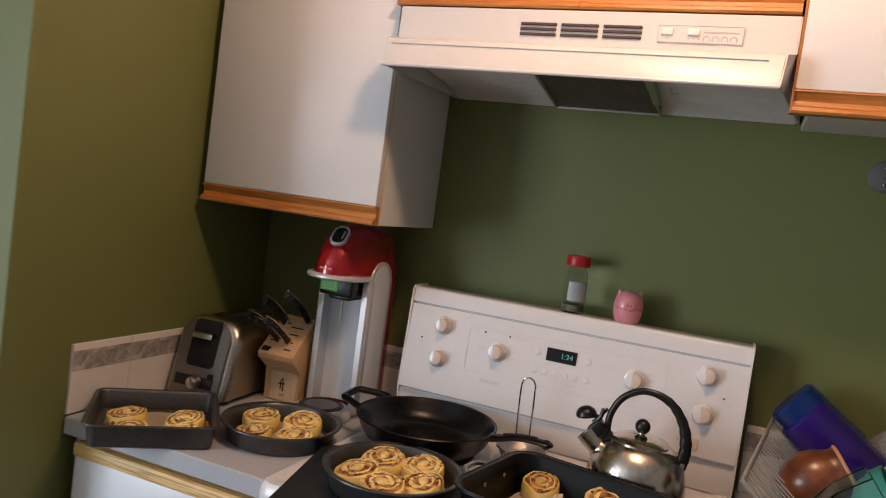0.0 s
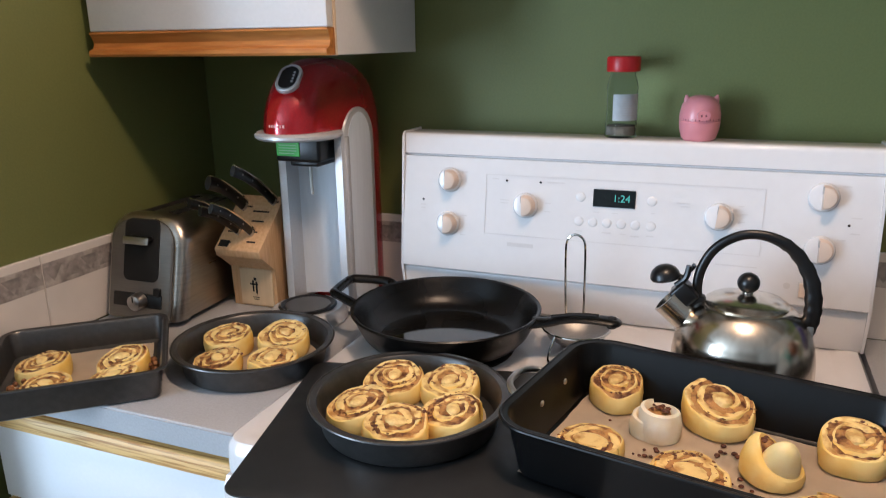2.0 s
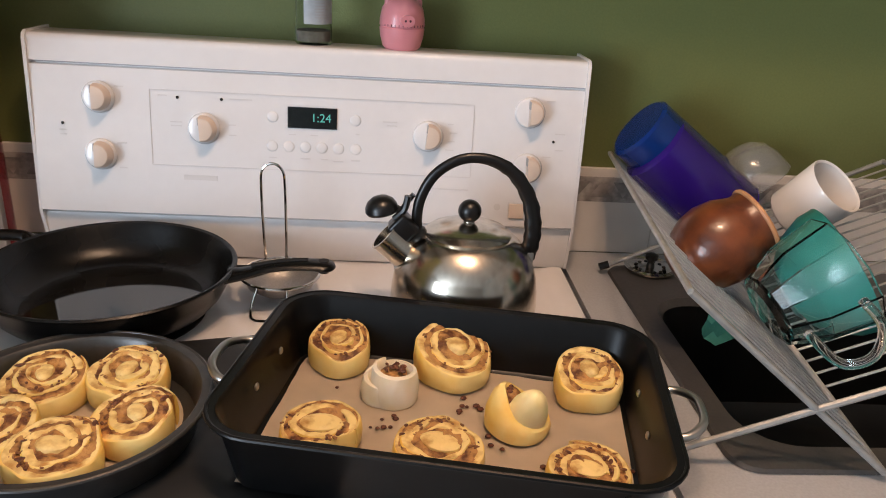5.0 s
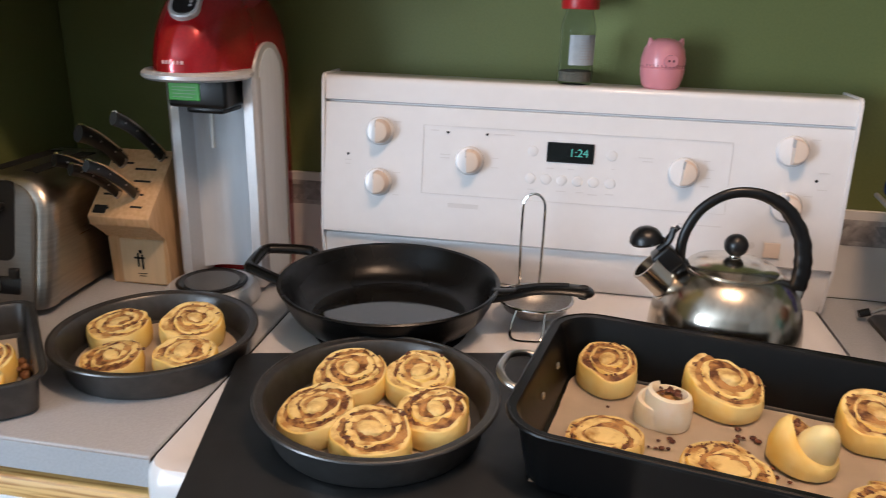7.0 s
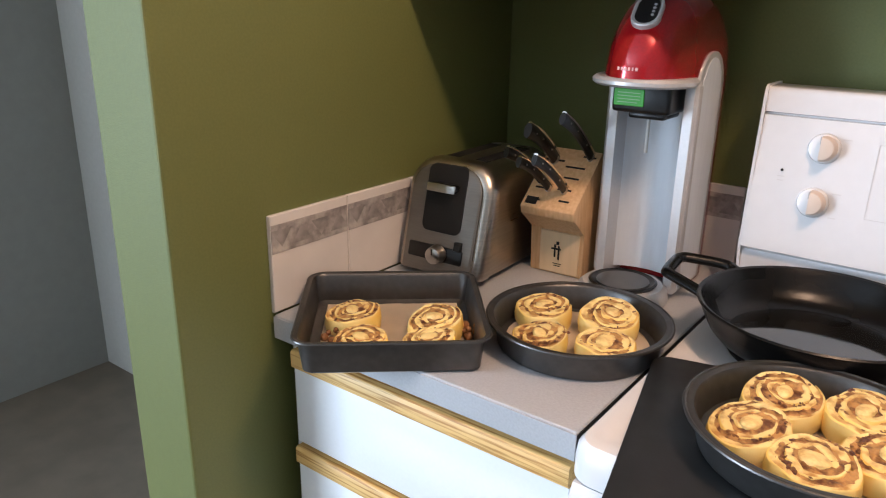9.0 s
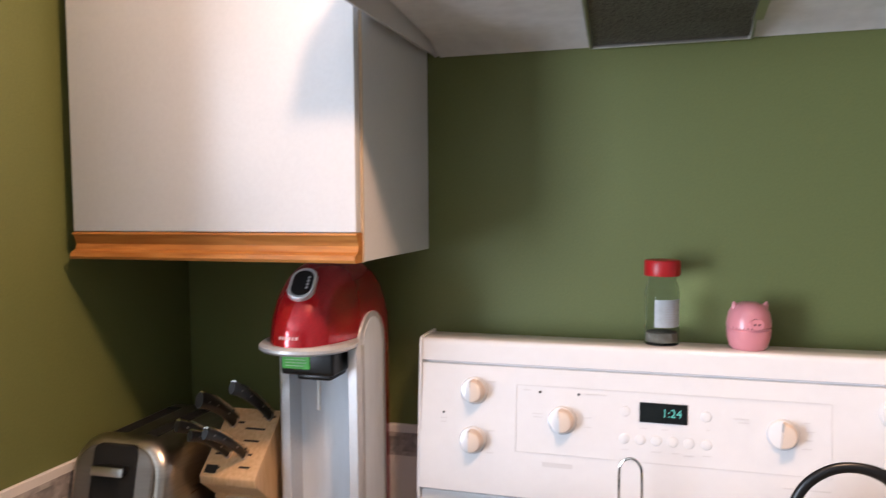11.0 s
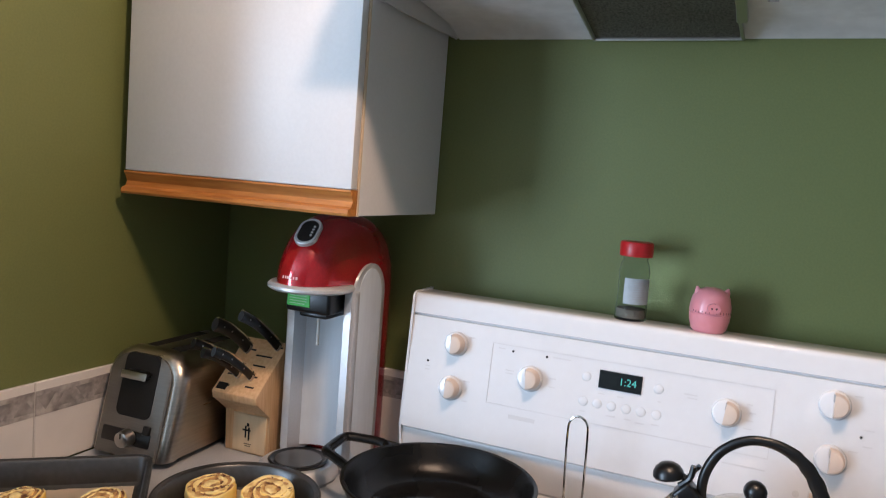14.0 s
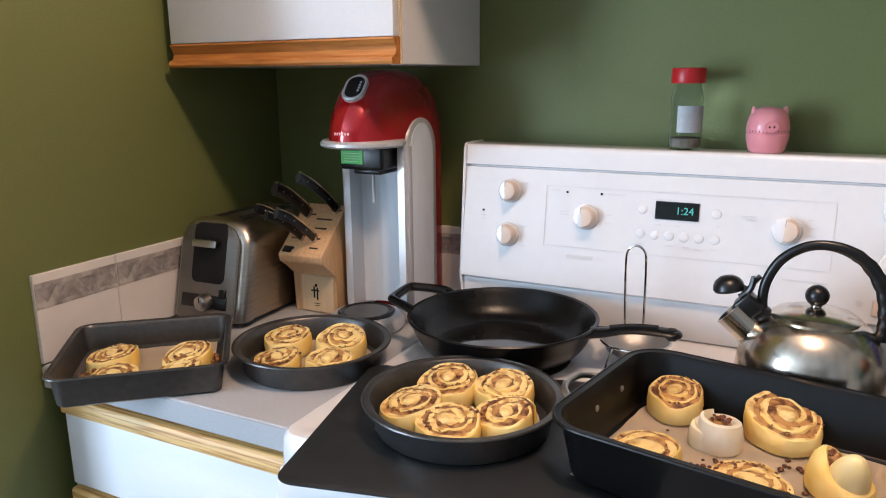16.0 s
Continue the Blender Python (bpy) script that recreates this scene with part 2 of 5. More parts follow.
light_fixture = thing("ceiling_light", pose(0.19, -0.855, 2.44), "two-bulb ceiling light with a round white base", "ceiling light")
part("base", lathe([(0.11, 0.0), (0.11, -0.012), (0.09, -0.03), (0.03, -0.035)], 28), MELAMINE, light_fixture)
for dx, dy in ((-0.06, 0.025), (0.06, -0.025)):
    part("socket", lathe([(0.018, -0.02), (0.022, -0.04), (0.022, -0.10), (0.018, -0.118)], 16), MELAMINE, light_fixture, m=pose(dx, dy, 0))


# ---- backsplash: one row of tiles with a printed band ----
def tile_mesh(w):
    b = box(-w / 2 + 0.001, w / 2 - 0.001, -0.0075, 0.0, 0.0, 0.1455, 0.0012, 1)
    me = bpy.data.meshes.new("tile")
    bmesh.ops.recalc_face_normals(b, faces=b.faces)
    b.to_mesh(me), b.free()
    me.materials.append(TILE)
    b = box(-w / 2 + 0.0012, w / 2 - 0.0012, -0.0082, -0.0072, 0.089, 0.131)
    for z in (0.0915, 0.1285):
        box(-w / 2 + 0.0012, w / 2 - 0.0012, -0.0085, -0.008, z - 0.001, z + 0.001, bm=b)
    k = len(b.faces)
    for i in range(4):
        x = -w / 2 + w * (i + 0.5) / 4
        s = 1 if i % 2 else -1
        tri = [(x - w / 8, 0.11 - s * 0.013), (x + w / 8, 0.11 - s * 0.013), (x, 0.11 + s * 0.013)]
        f = b.faces.new([b.verts.new((px, -0.0086, pz)) for px, pz in tri])
        f.material_index = 1
    band = bpy.data.meshes.new("band")
    b.to_mesh(band), b.free()
    band.materials.append(BAND), band.materials.append(BAND_DARK)
    return me, band


def tile_row(name, origin, turn, count, w, label, first=None):
    base = tagged(part(name, box(0, count * w, -0.006, -0.0005, 0, 0.1445), GROUT, None, smooth=False, m=pose(*origin, 0, 0, turn)), label, "backsplash", kind="structure")
    me, band = tile_mesh(w)
    for i in range(count):
        t = new("tile", me)
        t.parent, t.location = base, ((i + 0.5) * w, 0, 0)
        c = new("band", band)
        c.parent = t


tile_row("backsplash_west", (XL, -0.622, 0.914), 90, 4, 0.1535, "white backsplash tiles with a grey marbled border")
tile_row("backsplash_north", (-0.868, 0.0, 0.914), 0, 3, 0.152, "white backsplash tiles with a grey marbled border")
tile_row("backsplash_sink", (0.392, 0.0, 0.914), 0, 6, 0.152, "white backsplash tiles with a grey marbled border behind the sink")


# ---- cabinets ----
def pull_profile(z0, h, y):
    """The oak finger-pull along a door's edge, hollowed in front."""
    return [(y + 0.019, z0), (y - 0.006, z0), (y - 0.008, z0 + 0.004), (y - 0.006, z0 + 0.010), (y + 0.003, z0 + 0.014),
            (y + 0.006, z0 + 0.022), (y + 0.002, z0 + h - 0.008), (y - 0.002, z0 + h - 0.003), (y - 0.001, z0 + h), (y + 0.019, z0 + h)]


def wall_cabinet(x0, x1, z0, z1, yf, doors, label, edge_oak=False, pull=0.04, inset=0.0):
    """A white wall cabinet: carcass, doors and oak pulls under them."""
    c = thing("wall_cabinet", pose((x0 + x1) / 2, 0, z0), label, "wall cabinet")
    hw, h = (x1 - x0) / 2, z1 - z0
    part("body", box(-hw + inset, hw, yf + 0.021, -0.002, inset * 0.65, h, 0.001, 1), MELAMINE, c, smooth=False)
    part("edge_band", box(hw - 0.018, hw + 0.0006, yf + 0.0195, yf + 0.024, -0.0006, h), EDGE, c, "cream edge band", smooth=False)
    w = (x1 - x0) / doors
    for i in range(doors):
        a, b = -hw + i * w + 0.0015, -hw + (i + 1) * w - 0.0015
        d = part("door", box(a, b, yf, yf + 0.0185, pull + 0.001, h, 0.0015, 2), MELAMINE, c)
        part("pull", prism(pull_profile(0.0, pull, yf), a - 0.001, b + 0.001), OAK, d, "oak finger pull")
        if edge_oak:
            part("edge", box(a - 0.004, a, yf - 0.001, yf + 0.018, 0.0, h), OAK_Z, d, "oak edge strip", smooth=False)
    return c


wall_cabinet(-0.860, -0.397, 1.374, 2.14, -0.319, 1, "white wall cabinet with an oak pull above the corner counter")
wall_cabinet(-0.394, 0.362, 1.832, 2.14, -0.340, 2, "white two-door wall cabinet above the range hood")
wall_cabinet(0.368, 1.10, 1.668, 2.14, -0.350, 1, "white wall cabinet with an oak pull above the sink", True, inset=0.034)

# Melamine lightened and cooled: the daylight on the drawer fronts is in this colour.
DAYLIT_WHITE = material("daylit_white_melamine", (0.84, 0.85, 0.87), 0.3, vary=0.02, scale=180, stain=0.04, stain_scale=5)
base_cab = thing("base_cabinet", pose(0, 0, 0), "white base cabinet with oak-edged drawers", "base cabinet")
part("body", box(-0.868, -0.392, -0.60, -0.002, 0.0, 0.876), MELAMINE, base_cab, smooth=False)
for z0, z1 in ((0.715, 0.868), (0.46, 0.707), (0.10, 0.45)):
    dr = part("drawer_front", box(-0.842, -0.395, -0.622, -0.602, z0, z1 - 0.030, 0.0015, 2), DAYLIT_WHITE, base_cab)
    part("pull", prism([(-0.602, z1 - 0.029), (-0.6245, z1 - 0.029), (-0.6275, z1 - 0.0265), (-0.6278, z1 - 0.004), (-0.6255, z1 - 0.0008), (-0.6235, z1), (-0.602, z1)], -0.843, -0.394),
         material("pale_oak", (0.70, 0.45, 0.165), 0.45, second=(0.40, 0.19, 0.045), scale=11, stretch=(0.8, 20, 20), bump=0.15, bump_scale=12, edge=(0.47, 0.62)) if z1 > 0.8 else bpy.data.materials["pale_oak"], dr, "oak drawer pull")

ct = thing("worktop", pose(0, 0, 0.877), "grey laminate worktop beside the stove", "worktop")
part("slab", box(-0.8755, -0.389, -0.6262, -0.0085, 0.0, 0.037, 0.003, 3), LAMINATE, ct)
part("front_edge", box(-0.8755, -0.389, -0.6278, -0.6264, 0.001, 0.0345, 0.0004, 1), LAMINATE, ct, "grey laminate edge band")
part("side_edge", box(-0.3888, -0.3876, -0.626, -0.12, 0.001, 0.0345), DARK_GAP, ct, "dark edge facing the stove", smooth=False)

ct2 = thing("worktop", pose(0, 0, 0.877), "grey laminate worktop round the sink", "worktop")
outer_r = [(0.389, -0.627), (1.30, -0.627), (1.30, -0.0085), (0.389, -0.0085)]
inner_r = [(0.47, -0.55), (1.09, -0.55), (1.09, -0.09), (0.47, -0.09)]
bm = bmesh.new()
lev = [[bm.verts.new((x, y, z)) for x, y in ring] for ring in (outer_r, inner_r) for z in (0.0, 0.037)]
for i in range(4):
    j = (i + 1) % 4
    for a, c in ((0, 1), (1, 3), (3, 2), (2, 0)):
        bm.faces.new((lev[a][i], lev[a][j], lev[c][j], lev[c][i]))
part("slab", bm, LAMINATE, ct2, smooth=False)
part("front_edge", box(0.389, 1.30, -0.6286, -0.6272, 0.001, 0.0345, 0.0004, 1), LAMINATE, ct2, "grey laminate edge band")
sink_cab = thing("base_cabinet", pose(0, 0, 0), "white base cabinet under the sink", "base cabinet")
bm = box(0.392, 0.41, -0.60, -0.002, 0.0, 0.876)
box(0.41, 1.30, -0.60, -0.58, 0.0, 0.876, bm=bm)
part("body", bm, MELAMINE, sink_cab, smooth=False)
part("door", box(0.396, 0.84, -0.622, -0.602, 0.1, 0.70, 0.0015), MELAMINE, sink_cab)


# ---- stove ----
SZ = 0.926
stove = thing("stove", pose(0, 0, 0), "white electric stove with a raised control panel", "stove")
part("body", box(-0.377, 0.377, -0.635, -0.03, 0.02, 0.885, 0.004), ENAMEL, stove)
bm = bmesh.new()
rings = []
for off, z in ((0.0, 0.884), (0.0, 0.905), (0.002, 0.918), (0.008, SZ), (0.02, SZ + 0.0015), (0.032, SZ - 0.001), (0.045, SZ - 0.003)):
    rings.append([(x, y - 0.345, zz) for x, y, zz in round_rect(0.764 - 2 * off, 0.64 - 2 * off, 0.03 - min(off, 0.02), z)])
part("cooktop", loft(rings, True, True, bm=bm), ENAMEL, stove)
for bx, by, br in ((-0.227, -0.289, 0.095), (0.206, -0.287, 0.0)):
    if br:
        burner = part("burner", lathe([(br + 0.012, SZ - 0.004), (br + 0.012, SZ - 0.001), (br + 0.004, SZ), (0.02, SZ - 0.002)], 40), DARK_GAP, stove, m=pose(bx, by, 0))
        for r in (0.03, 0.055, 0.08):
            part("coil", tube([(r * math.cos(radians(a)), r * math.sin(radians(a)), SZ + 0.004) for a in range(0, 360, 12)], 0.0045, 8, closed=True), BLACK, burner)
# the front below the cooktop: a sloped vent strip and the oven door
part("vent_strip", prism([(-0.636, 0.800), (-0.672, 0.800), (-0.672, 0.868), (-0.664, 0.882), (-0.636, 0.884)], -0.372, 0.372), ENAMEL, stove)
for gx in (-0.174, -0.099, -0.024, 0.051, 0.126, 0.201):
    for i in range(3):
        part("slot", box(gx - 0.031, gx + 0.031, -0.6735, -0.668, 0.862 - i * 0.0115, 0.8665 - i * 0.0115, 0.001, 1), DARK_GAP, stove, smooth=False)
dr = part("oven_door", box(-0.374, 0.374, -0.672, -0.637, 0.22, 0.79, 0.006), ENAMEL, stove)
part("handle", tube(smooth_path([(-0.3, -0.674, 0.74), (-0.29, -0.71, 0.745), (0.29, -0.71, 0.745), (0.3, -0.674, 0.74)], 8), 0.011, 10), ENAMEL, dr)
part("storage_drawer", box(-0.374, 0.374, -0.668, -0.637, 0.05, 0.21, 0.006), ENAMEL, stove)

# raised panel; its face leans back from (PY0, PZ0) to (PY1, PZ1)
PY0, PZ0, PY1, PZ1 = -0.128, 0.998, -0.104, 1.196
prof = [(-0.03, SZ), (-0.106, SZ), (-0.113, 0.94), (-0.120, 0.990), (-0.1185, 0.993), (-0.122, 0.9965), (PY0, PZ0 + 0.001), (PY1, PZ1), (-0.0968, PZ1 + 0.001),
        (-0.0968, PZ1 + 0.0025), (-0.104, PZ1 + 0.005), (-0.1022, 1.2270), (-0.1010, 1.2320), (-0.0985, 1.2350), (-0.0945, 1.236), (-0.04, 1.236), (-0.03, 1.23)]
guard = part("control_panel", prism(prof, -0.377, 0.377), ENAMEL, stove)
for s in (-1, 1):
    part("end_cap", prism([(-0.028, SZ), (-0.110, SZ), (-0.126, 0.996), (-0.108, 1.2), (-0.1055, 1.229), (-0.102, 1.2355), (-0.096, 1.2385), (-0.028, 1.2385)], s * 0.377, s * 0.3815), ENAMEL, guard)


def on_panel(x, z, off=0.0):
    """A pose on the control panel's face: x to the right, y up the face, z out of it."""
    k = (z - PZ0) / (PZ1 - PZ0)
    tilt = 90 - math.degrees(math.atan2(PY1 - PY0, PZ1 - PZ0))
    return pose(x, PY0 + k * (PY1 - PY0), z, tilt, 0, 0) @ Matrix.Translation((0, 0, off))


# Tan stands for bulb light on each knob's right half; the switch shares it.
KNOB = material("warm_lit_ivory", (0.66, 0.54, 0.45), 0.35, vary=0.05)
def knob_skirt():
    return lathe([(0.0215, 0.0), (0.0215, 0.003), (0.0195, 0.0062), (0.017, 0.0070), (0.006, 0.0072)], 30)


def knob_grip():
    """A half-round finger grip, flat on one side, tapering outwards: the knob's warm-lit half."""
    rings = []
    for z, r in ((0.0065, 0.0185), (0.012, 0.0180), (0.019, 0.0165), (0.0215, 0.0150), (0.0225, 0.0120)):
        rings.append([(-0.0025, r, z)] + [(r * math.cos(radians(a)), r * math.sin(radians(a)), z) for a in range(84, -85, -14)] + [(-0.0025, -r, z)])
    return loft(rings)


for x, z, a in ((-0.289, 1.157, 0), (-0.290, 1.080, 0), (-0.150, 1.121, 4), (0.159, 1.124, -6), (0.301, 1.163, 0), (0.303, 1.085, 0)):
    k = part("knob", knob_skirt(), ENAMEL, guard, "white round knob", m=on_panel(x, z, 0.0004) @ pose(0, 0, 0, 0, 0, a))
    part("grip", knob_grip(), KNOB, k, "ivory half-round grip, warm bulb light in its tan")
    part("pointer", box(-0.0036, -0.0022, 0.006, 0.0165, 0.010, 0.0224), GREY_PRINT, k, smooth=False)


def flat(name, x, z, w, h, mat, off=0.0004, thick=0.0006, label="", bevel=0.0):
    return part(name, box(-w / 2, w / 2, -h / 2, h / 2, 0, thick, bevel, 1), mat, guard, label, smooth=False, m=on_panel(x, z, off))


for args in ((0.0, 1.170, 0.444, 0.0008), (0.0, 1.068, 0.444, 0.0008), (-0.222, 1.119, 0.0008, 0.102), (0.222, 1.119, 0.0008, 0.102)):
    flat("panel_line", *args, FAINT, label="thin grey printed line")
for x, z in ((-0.185, 1.161), (-0.126, 1.161), (-0.339, 1.120), (0.338, 1.124)):
    part("indicator", lathe([(0.0020, 0), (0.0020, 0.0010), (0.0013, 0.0016)], 12), DARK_GAP, guard, m=on_panel(x, z, 0.0003))
for x in (-0.058, -0.035, -0.012, 0.011, 0.034, 0.058):
    part("button", lathe([(0.0078, 0), (0.0076, 0.0003), (0.0062, 0.0008)], 18), ENAMEL, guard, m=on_panel(x, 1.101, 0.0003))
for x in (-0.057, 0.057):
    part("button", lathe([(0.0078, 0), (0.0076, 0.0003), (0.0062, 0.0008)], 18), ENAMEL, guard, m=on_panel(x, 1.141, 0.0003))
# small unreadable print beside knobs and buttons
for x, z, w in ((-0.262, 1.172, 0.012), (-0.262, 1.096, 0.012), (-0.262, 1.062, 0.010), (-0.205, 1.163, 0.012), (-0.10, 1.162, 0.03), (-0.188, 1.128, 0.016),
                (-0.188, 1.123, 0.014), (-0.112, 1.127, 0.010), (-0.112, 1.113, 0.010), (0.105, 1.141, 0.02), (0.108, 1.136, 0.014), (0.195, 1.13, 0.01),
                (0.192, 1.118, 0.010), (0.19, 1.106, 0.012), (0.190, 1.142, 0.008), (0.33, 1.18, 0.012), (0.33, 1.102, 0.012), (0.347, 1.135, 0.014), (0.347, 1.112, 0.012),
                (-0.057, 1.085, 0.010), (-0.012, 1.085, 0.014), (0.015, 1.085, 0.01), (0.034, 1.083, 0.014), (0.058, 1.085, 0.012), (-0.03, 1.118, 0.010), (0.0, 1.118, 0.010),
                (0.06, 1.122, 0.005), (0.19, 1.05, 0.06), (-0.339, 1.111, 0.010), (-0.339, 1.105, 0.008)):
    flat("print", x, z, w, 0.0015, FAINT, label="tiny unreadable grey print")
flat("badge", -0.157, 1.052, 0.046, 0.0065, FAINT, label="small grey maker's badge")
flat("clock_frame", -0.0025, 1.1415, 0.068, 0.029, BLACK, thick=0.0012)
disp = flat("clock_display", -0.0025, 1.1415, 0.065, 0.026, material("display_glass", (0.004, 0.006, 0.006), 0.12), 0.0012, 0.001, "black clock display")
DIGIT = bpy.data.materials.new("teal_digits")
DIGIT.use_nodes = True
DIGIT.node_tree.nodes["Principled BSDF"].inputs["Base Color"].default_value = (0.004, 0.03, 0.024, 1)
DIGIT.node_tree.nodes["Principled BSDF"].inputs["Emission Color"].default_value = (0.12, 0.62, 0.52, 1)
DIGIT.node_tree.nodes["Principled BSDF"].inputs["Emission Strength"].default_value = 0.75


def text_mesh(name, body, size, depth, mat, parent, m, label=""):
    cu = bpy.data.curves.new(name, "FONT")
    cu.body, cu.size, cu.extrude, cu.align_x, cu.align_y = body, size, depth, "CENTER", "CENTER"
    tmp = new(name, cu)
    me = bpy.data.meshes.new_from_object(tmp.evaluated_get(bpy.context.evaluated_depsgraph_get()))
    bpy.data.objects.remove(tmp), bpy.data.curves.remove(cu)
    me.materials.clear(), me.materials.append(mat)
    ob = new(name, me)
    ob.parent, ob.matrix_basis = parent, m
    return tagged(ob, label)


text_mesh("digits", "1:24", 0.0165, 0.0002, DIGIT, disp, Matrix.Translation((0.012, 0.0, 0.0013)), "glowing teal digits 1:24")
flat("switch_frame", 0.292, 1.022, 0.025, 0.025, FAINT)
flat("light_switch", 0.292, 1.022, 0.022, 0.022, KNOB, 0.0006, 0.003, "ivory rocker switch", 0.001)
part("bulb_symbol", lathe([(0.005, 0), (0.005, 0.0006)], 14), FAINT, guard, m=on_panel(0.264, 1.027, 0.0003))


# ---- range hood ----
hood = thing("range_hood", pose(0, 0, 0), "white under-cabinet range hood with slotted front", "range hood")
HXL, HXR = -0.3795, 0.362


def hood_end(y, right):
    """The hood narrows a little towards the front lip."""
    k = max(0.0, min(1.0, (-0.347 - y) / 0.065))
    return HXR - 0.019 * k + 0.033 * max(0.0, 1 + y / 0.345) if right else HXL + 0.006 * k


LOUVRE = material("louvre_shadow", (0.075, 0.040, 0.028), 0.6)
outer = [(-0.002, 1.829), (-0.345, 1.829), (-0.347, 1.764), (-0.395, 1.752), (-0.399, 1.748), (-0.412, 1.697)]
inner = [(-0.408, 1.6965), (-0.385, 1.745), (-0.05, 1.722), (-0.004, 1.704)]
part("shell", loft([[(hood_end(y, r), y, z) for y, z in outer + inner] for r in (False, True)]), HOOD_WHITE, hood)
rim = [(-0.002, 1.8288), (-0.344, 1.8288), (-0.346, 1.766), (-0.3945, 1.754), (-0.4115, 1.6965), (-0.002, 1.7025)]
for r in (False, True):
    part("side_panel", loft([[(hood_end(y, r) + (o if r else -o), y, z) for y, z in rim] for o in (0.0, 0.0025)]), HOOD_WHITE, hood)
# Paler than the hood enamel: bounced daylight is put into the base colour.
under = [(-0.404, 1.6985), (-0.384, 1.7435), (-0.05, 1.7205), (-0.004, 1.7025)]
part("underside", loft([[(hood_end(y, r) + o, y, z) for y, z in under] + [(hood_end(y, r) + o, y, z - 0.0008) for y, z in under[::-1]] for r, o in ((False, 0.006), (True, -0.006))]),
     material("bounce_lit_underside", (0.74, 0.74, 0.74), 0.4, 0.0, vary=0.1, scale=40, stain=0.3, stain_scale=7), hood, "greasy underside, its paler tone for bounced daylight")
part("bottom_lip", tube([(HXL + 0.003, -0.414, 1.697), (HXR - 0.018, -0.414, 1.697)], 0.0035, 8), HOOD_WHITE, hood)
part("crease", box(-0.365, 0.322, -0.4028, -0.398, 1.7412, 1.7422), FAINT, hood, "thin pressed line", smooth=False)
for i in range(3):
    gx = -0.0955 + i * 0.079 + 0.008
    for j in range(3):
        part("vent_slot", box(gx - 0.035, gx + 0.035, -0.3505, -0.340, 1.780 + j * 0.0095, 1.7850 + j * 0.0095, 0.001, 1), LOUVRE, hood, "brown shadowed louvre slot", smooth=False)
plate = part("control_plate", box(0.134, 0.277, -0.349, -0.345, 1.777, 1.807, 0.001, 1), HOOD_WHITE, hood)
for a, b, c, d in ((0.134, 0.277, 1.8063, 1.807), (0.134, 0.277, 1.777, 1.7777), (0.134, 0.1346, 1.777, 1.807), (0.2764, 0.277, 1.777, 1.807)):
    part("plate_line", box(a, b, -0.3495, -0.3489, c, d), GREY_PRINT, plate, smooth=False)
for x in (0.150, 0.195):
    part("rocker_switch", box(x - 0.010, x + 0.010, -0.3535, -0.348, 1.790, 1.801, 0.0015, 2), ENAMEL, plate)
for x in (0.217, 0.232, 0.247, 0.262):
    part("badge", tube([(x - 0.005, -0.3492, 1.781), (x - 0.005, -0.3492, 1.787), (x, -0.3492, 1.790), (x + 0.005, -0.3492, 1.787), (x + 0.005, -0.3492, 1.781)], 0.0008, 6), GREY_PRINT, plate, "grey maker's badge")
part("plate_line", box(0.212, 0.27, -0.3496, -0.349, 1.795, 1.7975), GREY_PRINT, plate, smooth=False)
for x in (0.15, 0.188, 0.196, 0.204):
    part("print", box(x - 0.002, x + 0.002, -0.3496, -0.349, 1.7835, 1.785), GREY_PRINT, plate, smooth=False)
FILTER = material("greasy_filter_mesh", (0.03, 0.027, 0.022), 0.5, 0.3, second=(0.15, 0.14, 0.12), scale=260, bump=0.9, bump_scale=300, stain=0.5, stain_scale=14)
filt = part("filter", loft([[(x, y, z) for x, y, z in ((-0.105, -0.375, 1.742 + o), (0.105, -0.375, 1.742 + o), (0.118, -0.022, 1.700 + o), (-0.118, -0.022, 1.700 + o))] for o in (0.0, 0.012)]), FILTER, hood, "dark greasy mesh filter", smooth=False)
part("filter_frame", tube([(-0.105, -0.375, 1.741), (0.105, -0.375, 1.741), (0.118, -0.022, 1.699), (-0.118, -0.022, 1.699)], 0.004, 6, closed=True), STEEL, filt)
part("filter_hinge", box(0.110, 0.126, -0.33, -0.10, -0.004, 0.004, 0.0015, 1), STEEL, filt, "steel filter catch strip", m=pose(0, 0.0, 1.6965, -6.8, 0, 0))
part("hood_bulb", ball((0.02, -0.300, 1.7265), 0.022, 16, (1.2, 1.0, 0.45)), material("bulb_glass", (0.55, 0.52, 0.46), 0.3), hood, "unlit frosted hood bulb behind the filter")
part("bracket", tube([(0.15, -0.20, 1.726), (0.152, -0.17, 1.719), (0.165, -0.168, 1.719)], 0.0016, 6), GREY_PRINT, hood, "thin wire clip")


# ---- the left worktop ----
NONSTICK = material("dark_nonstick_steel", (0.108, 0.105, 0.103), 0.34, 0.75, vary=0.15, scale=90, stain=0.25, stain_scale=18, rough_vary=0.1, bump=0.05, bump_scale=600)
CAST = material("seasoned_cast_iron", (0.0034, 0.0031, 0.0029), 0.28, 0.0, spec=0.3, vary=0.25, scale=120, rough_vary=0.1, bump=0.10, bump_scale=420)
OILED = material("oiled_iron_bottom", (0.008, 0.0075, 0.007), 0.07, 0.0, vary=0.2, scale=60, coat=0.5)
ROASTER = material("black_roaster_enamel", (0.0030, 0.0032, 0.0036), 0.32, 0.0, spec=0.30, vary=0.2, scale=70, rough_vary=0.1, stain=0.2, stain_scale=20)
MAT = material("dark_baking_sheet", (0.020, 0.0212, 0.0225), 0.42, 0.0, spec=0.48, vary=0.15, scale=60, stain=0.2, stain_scale=14, rough_vary=0.14)
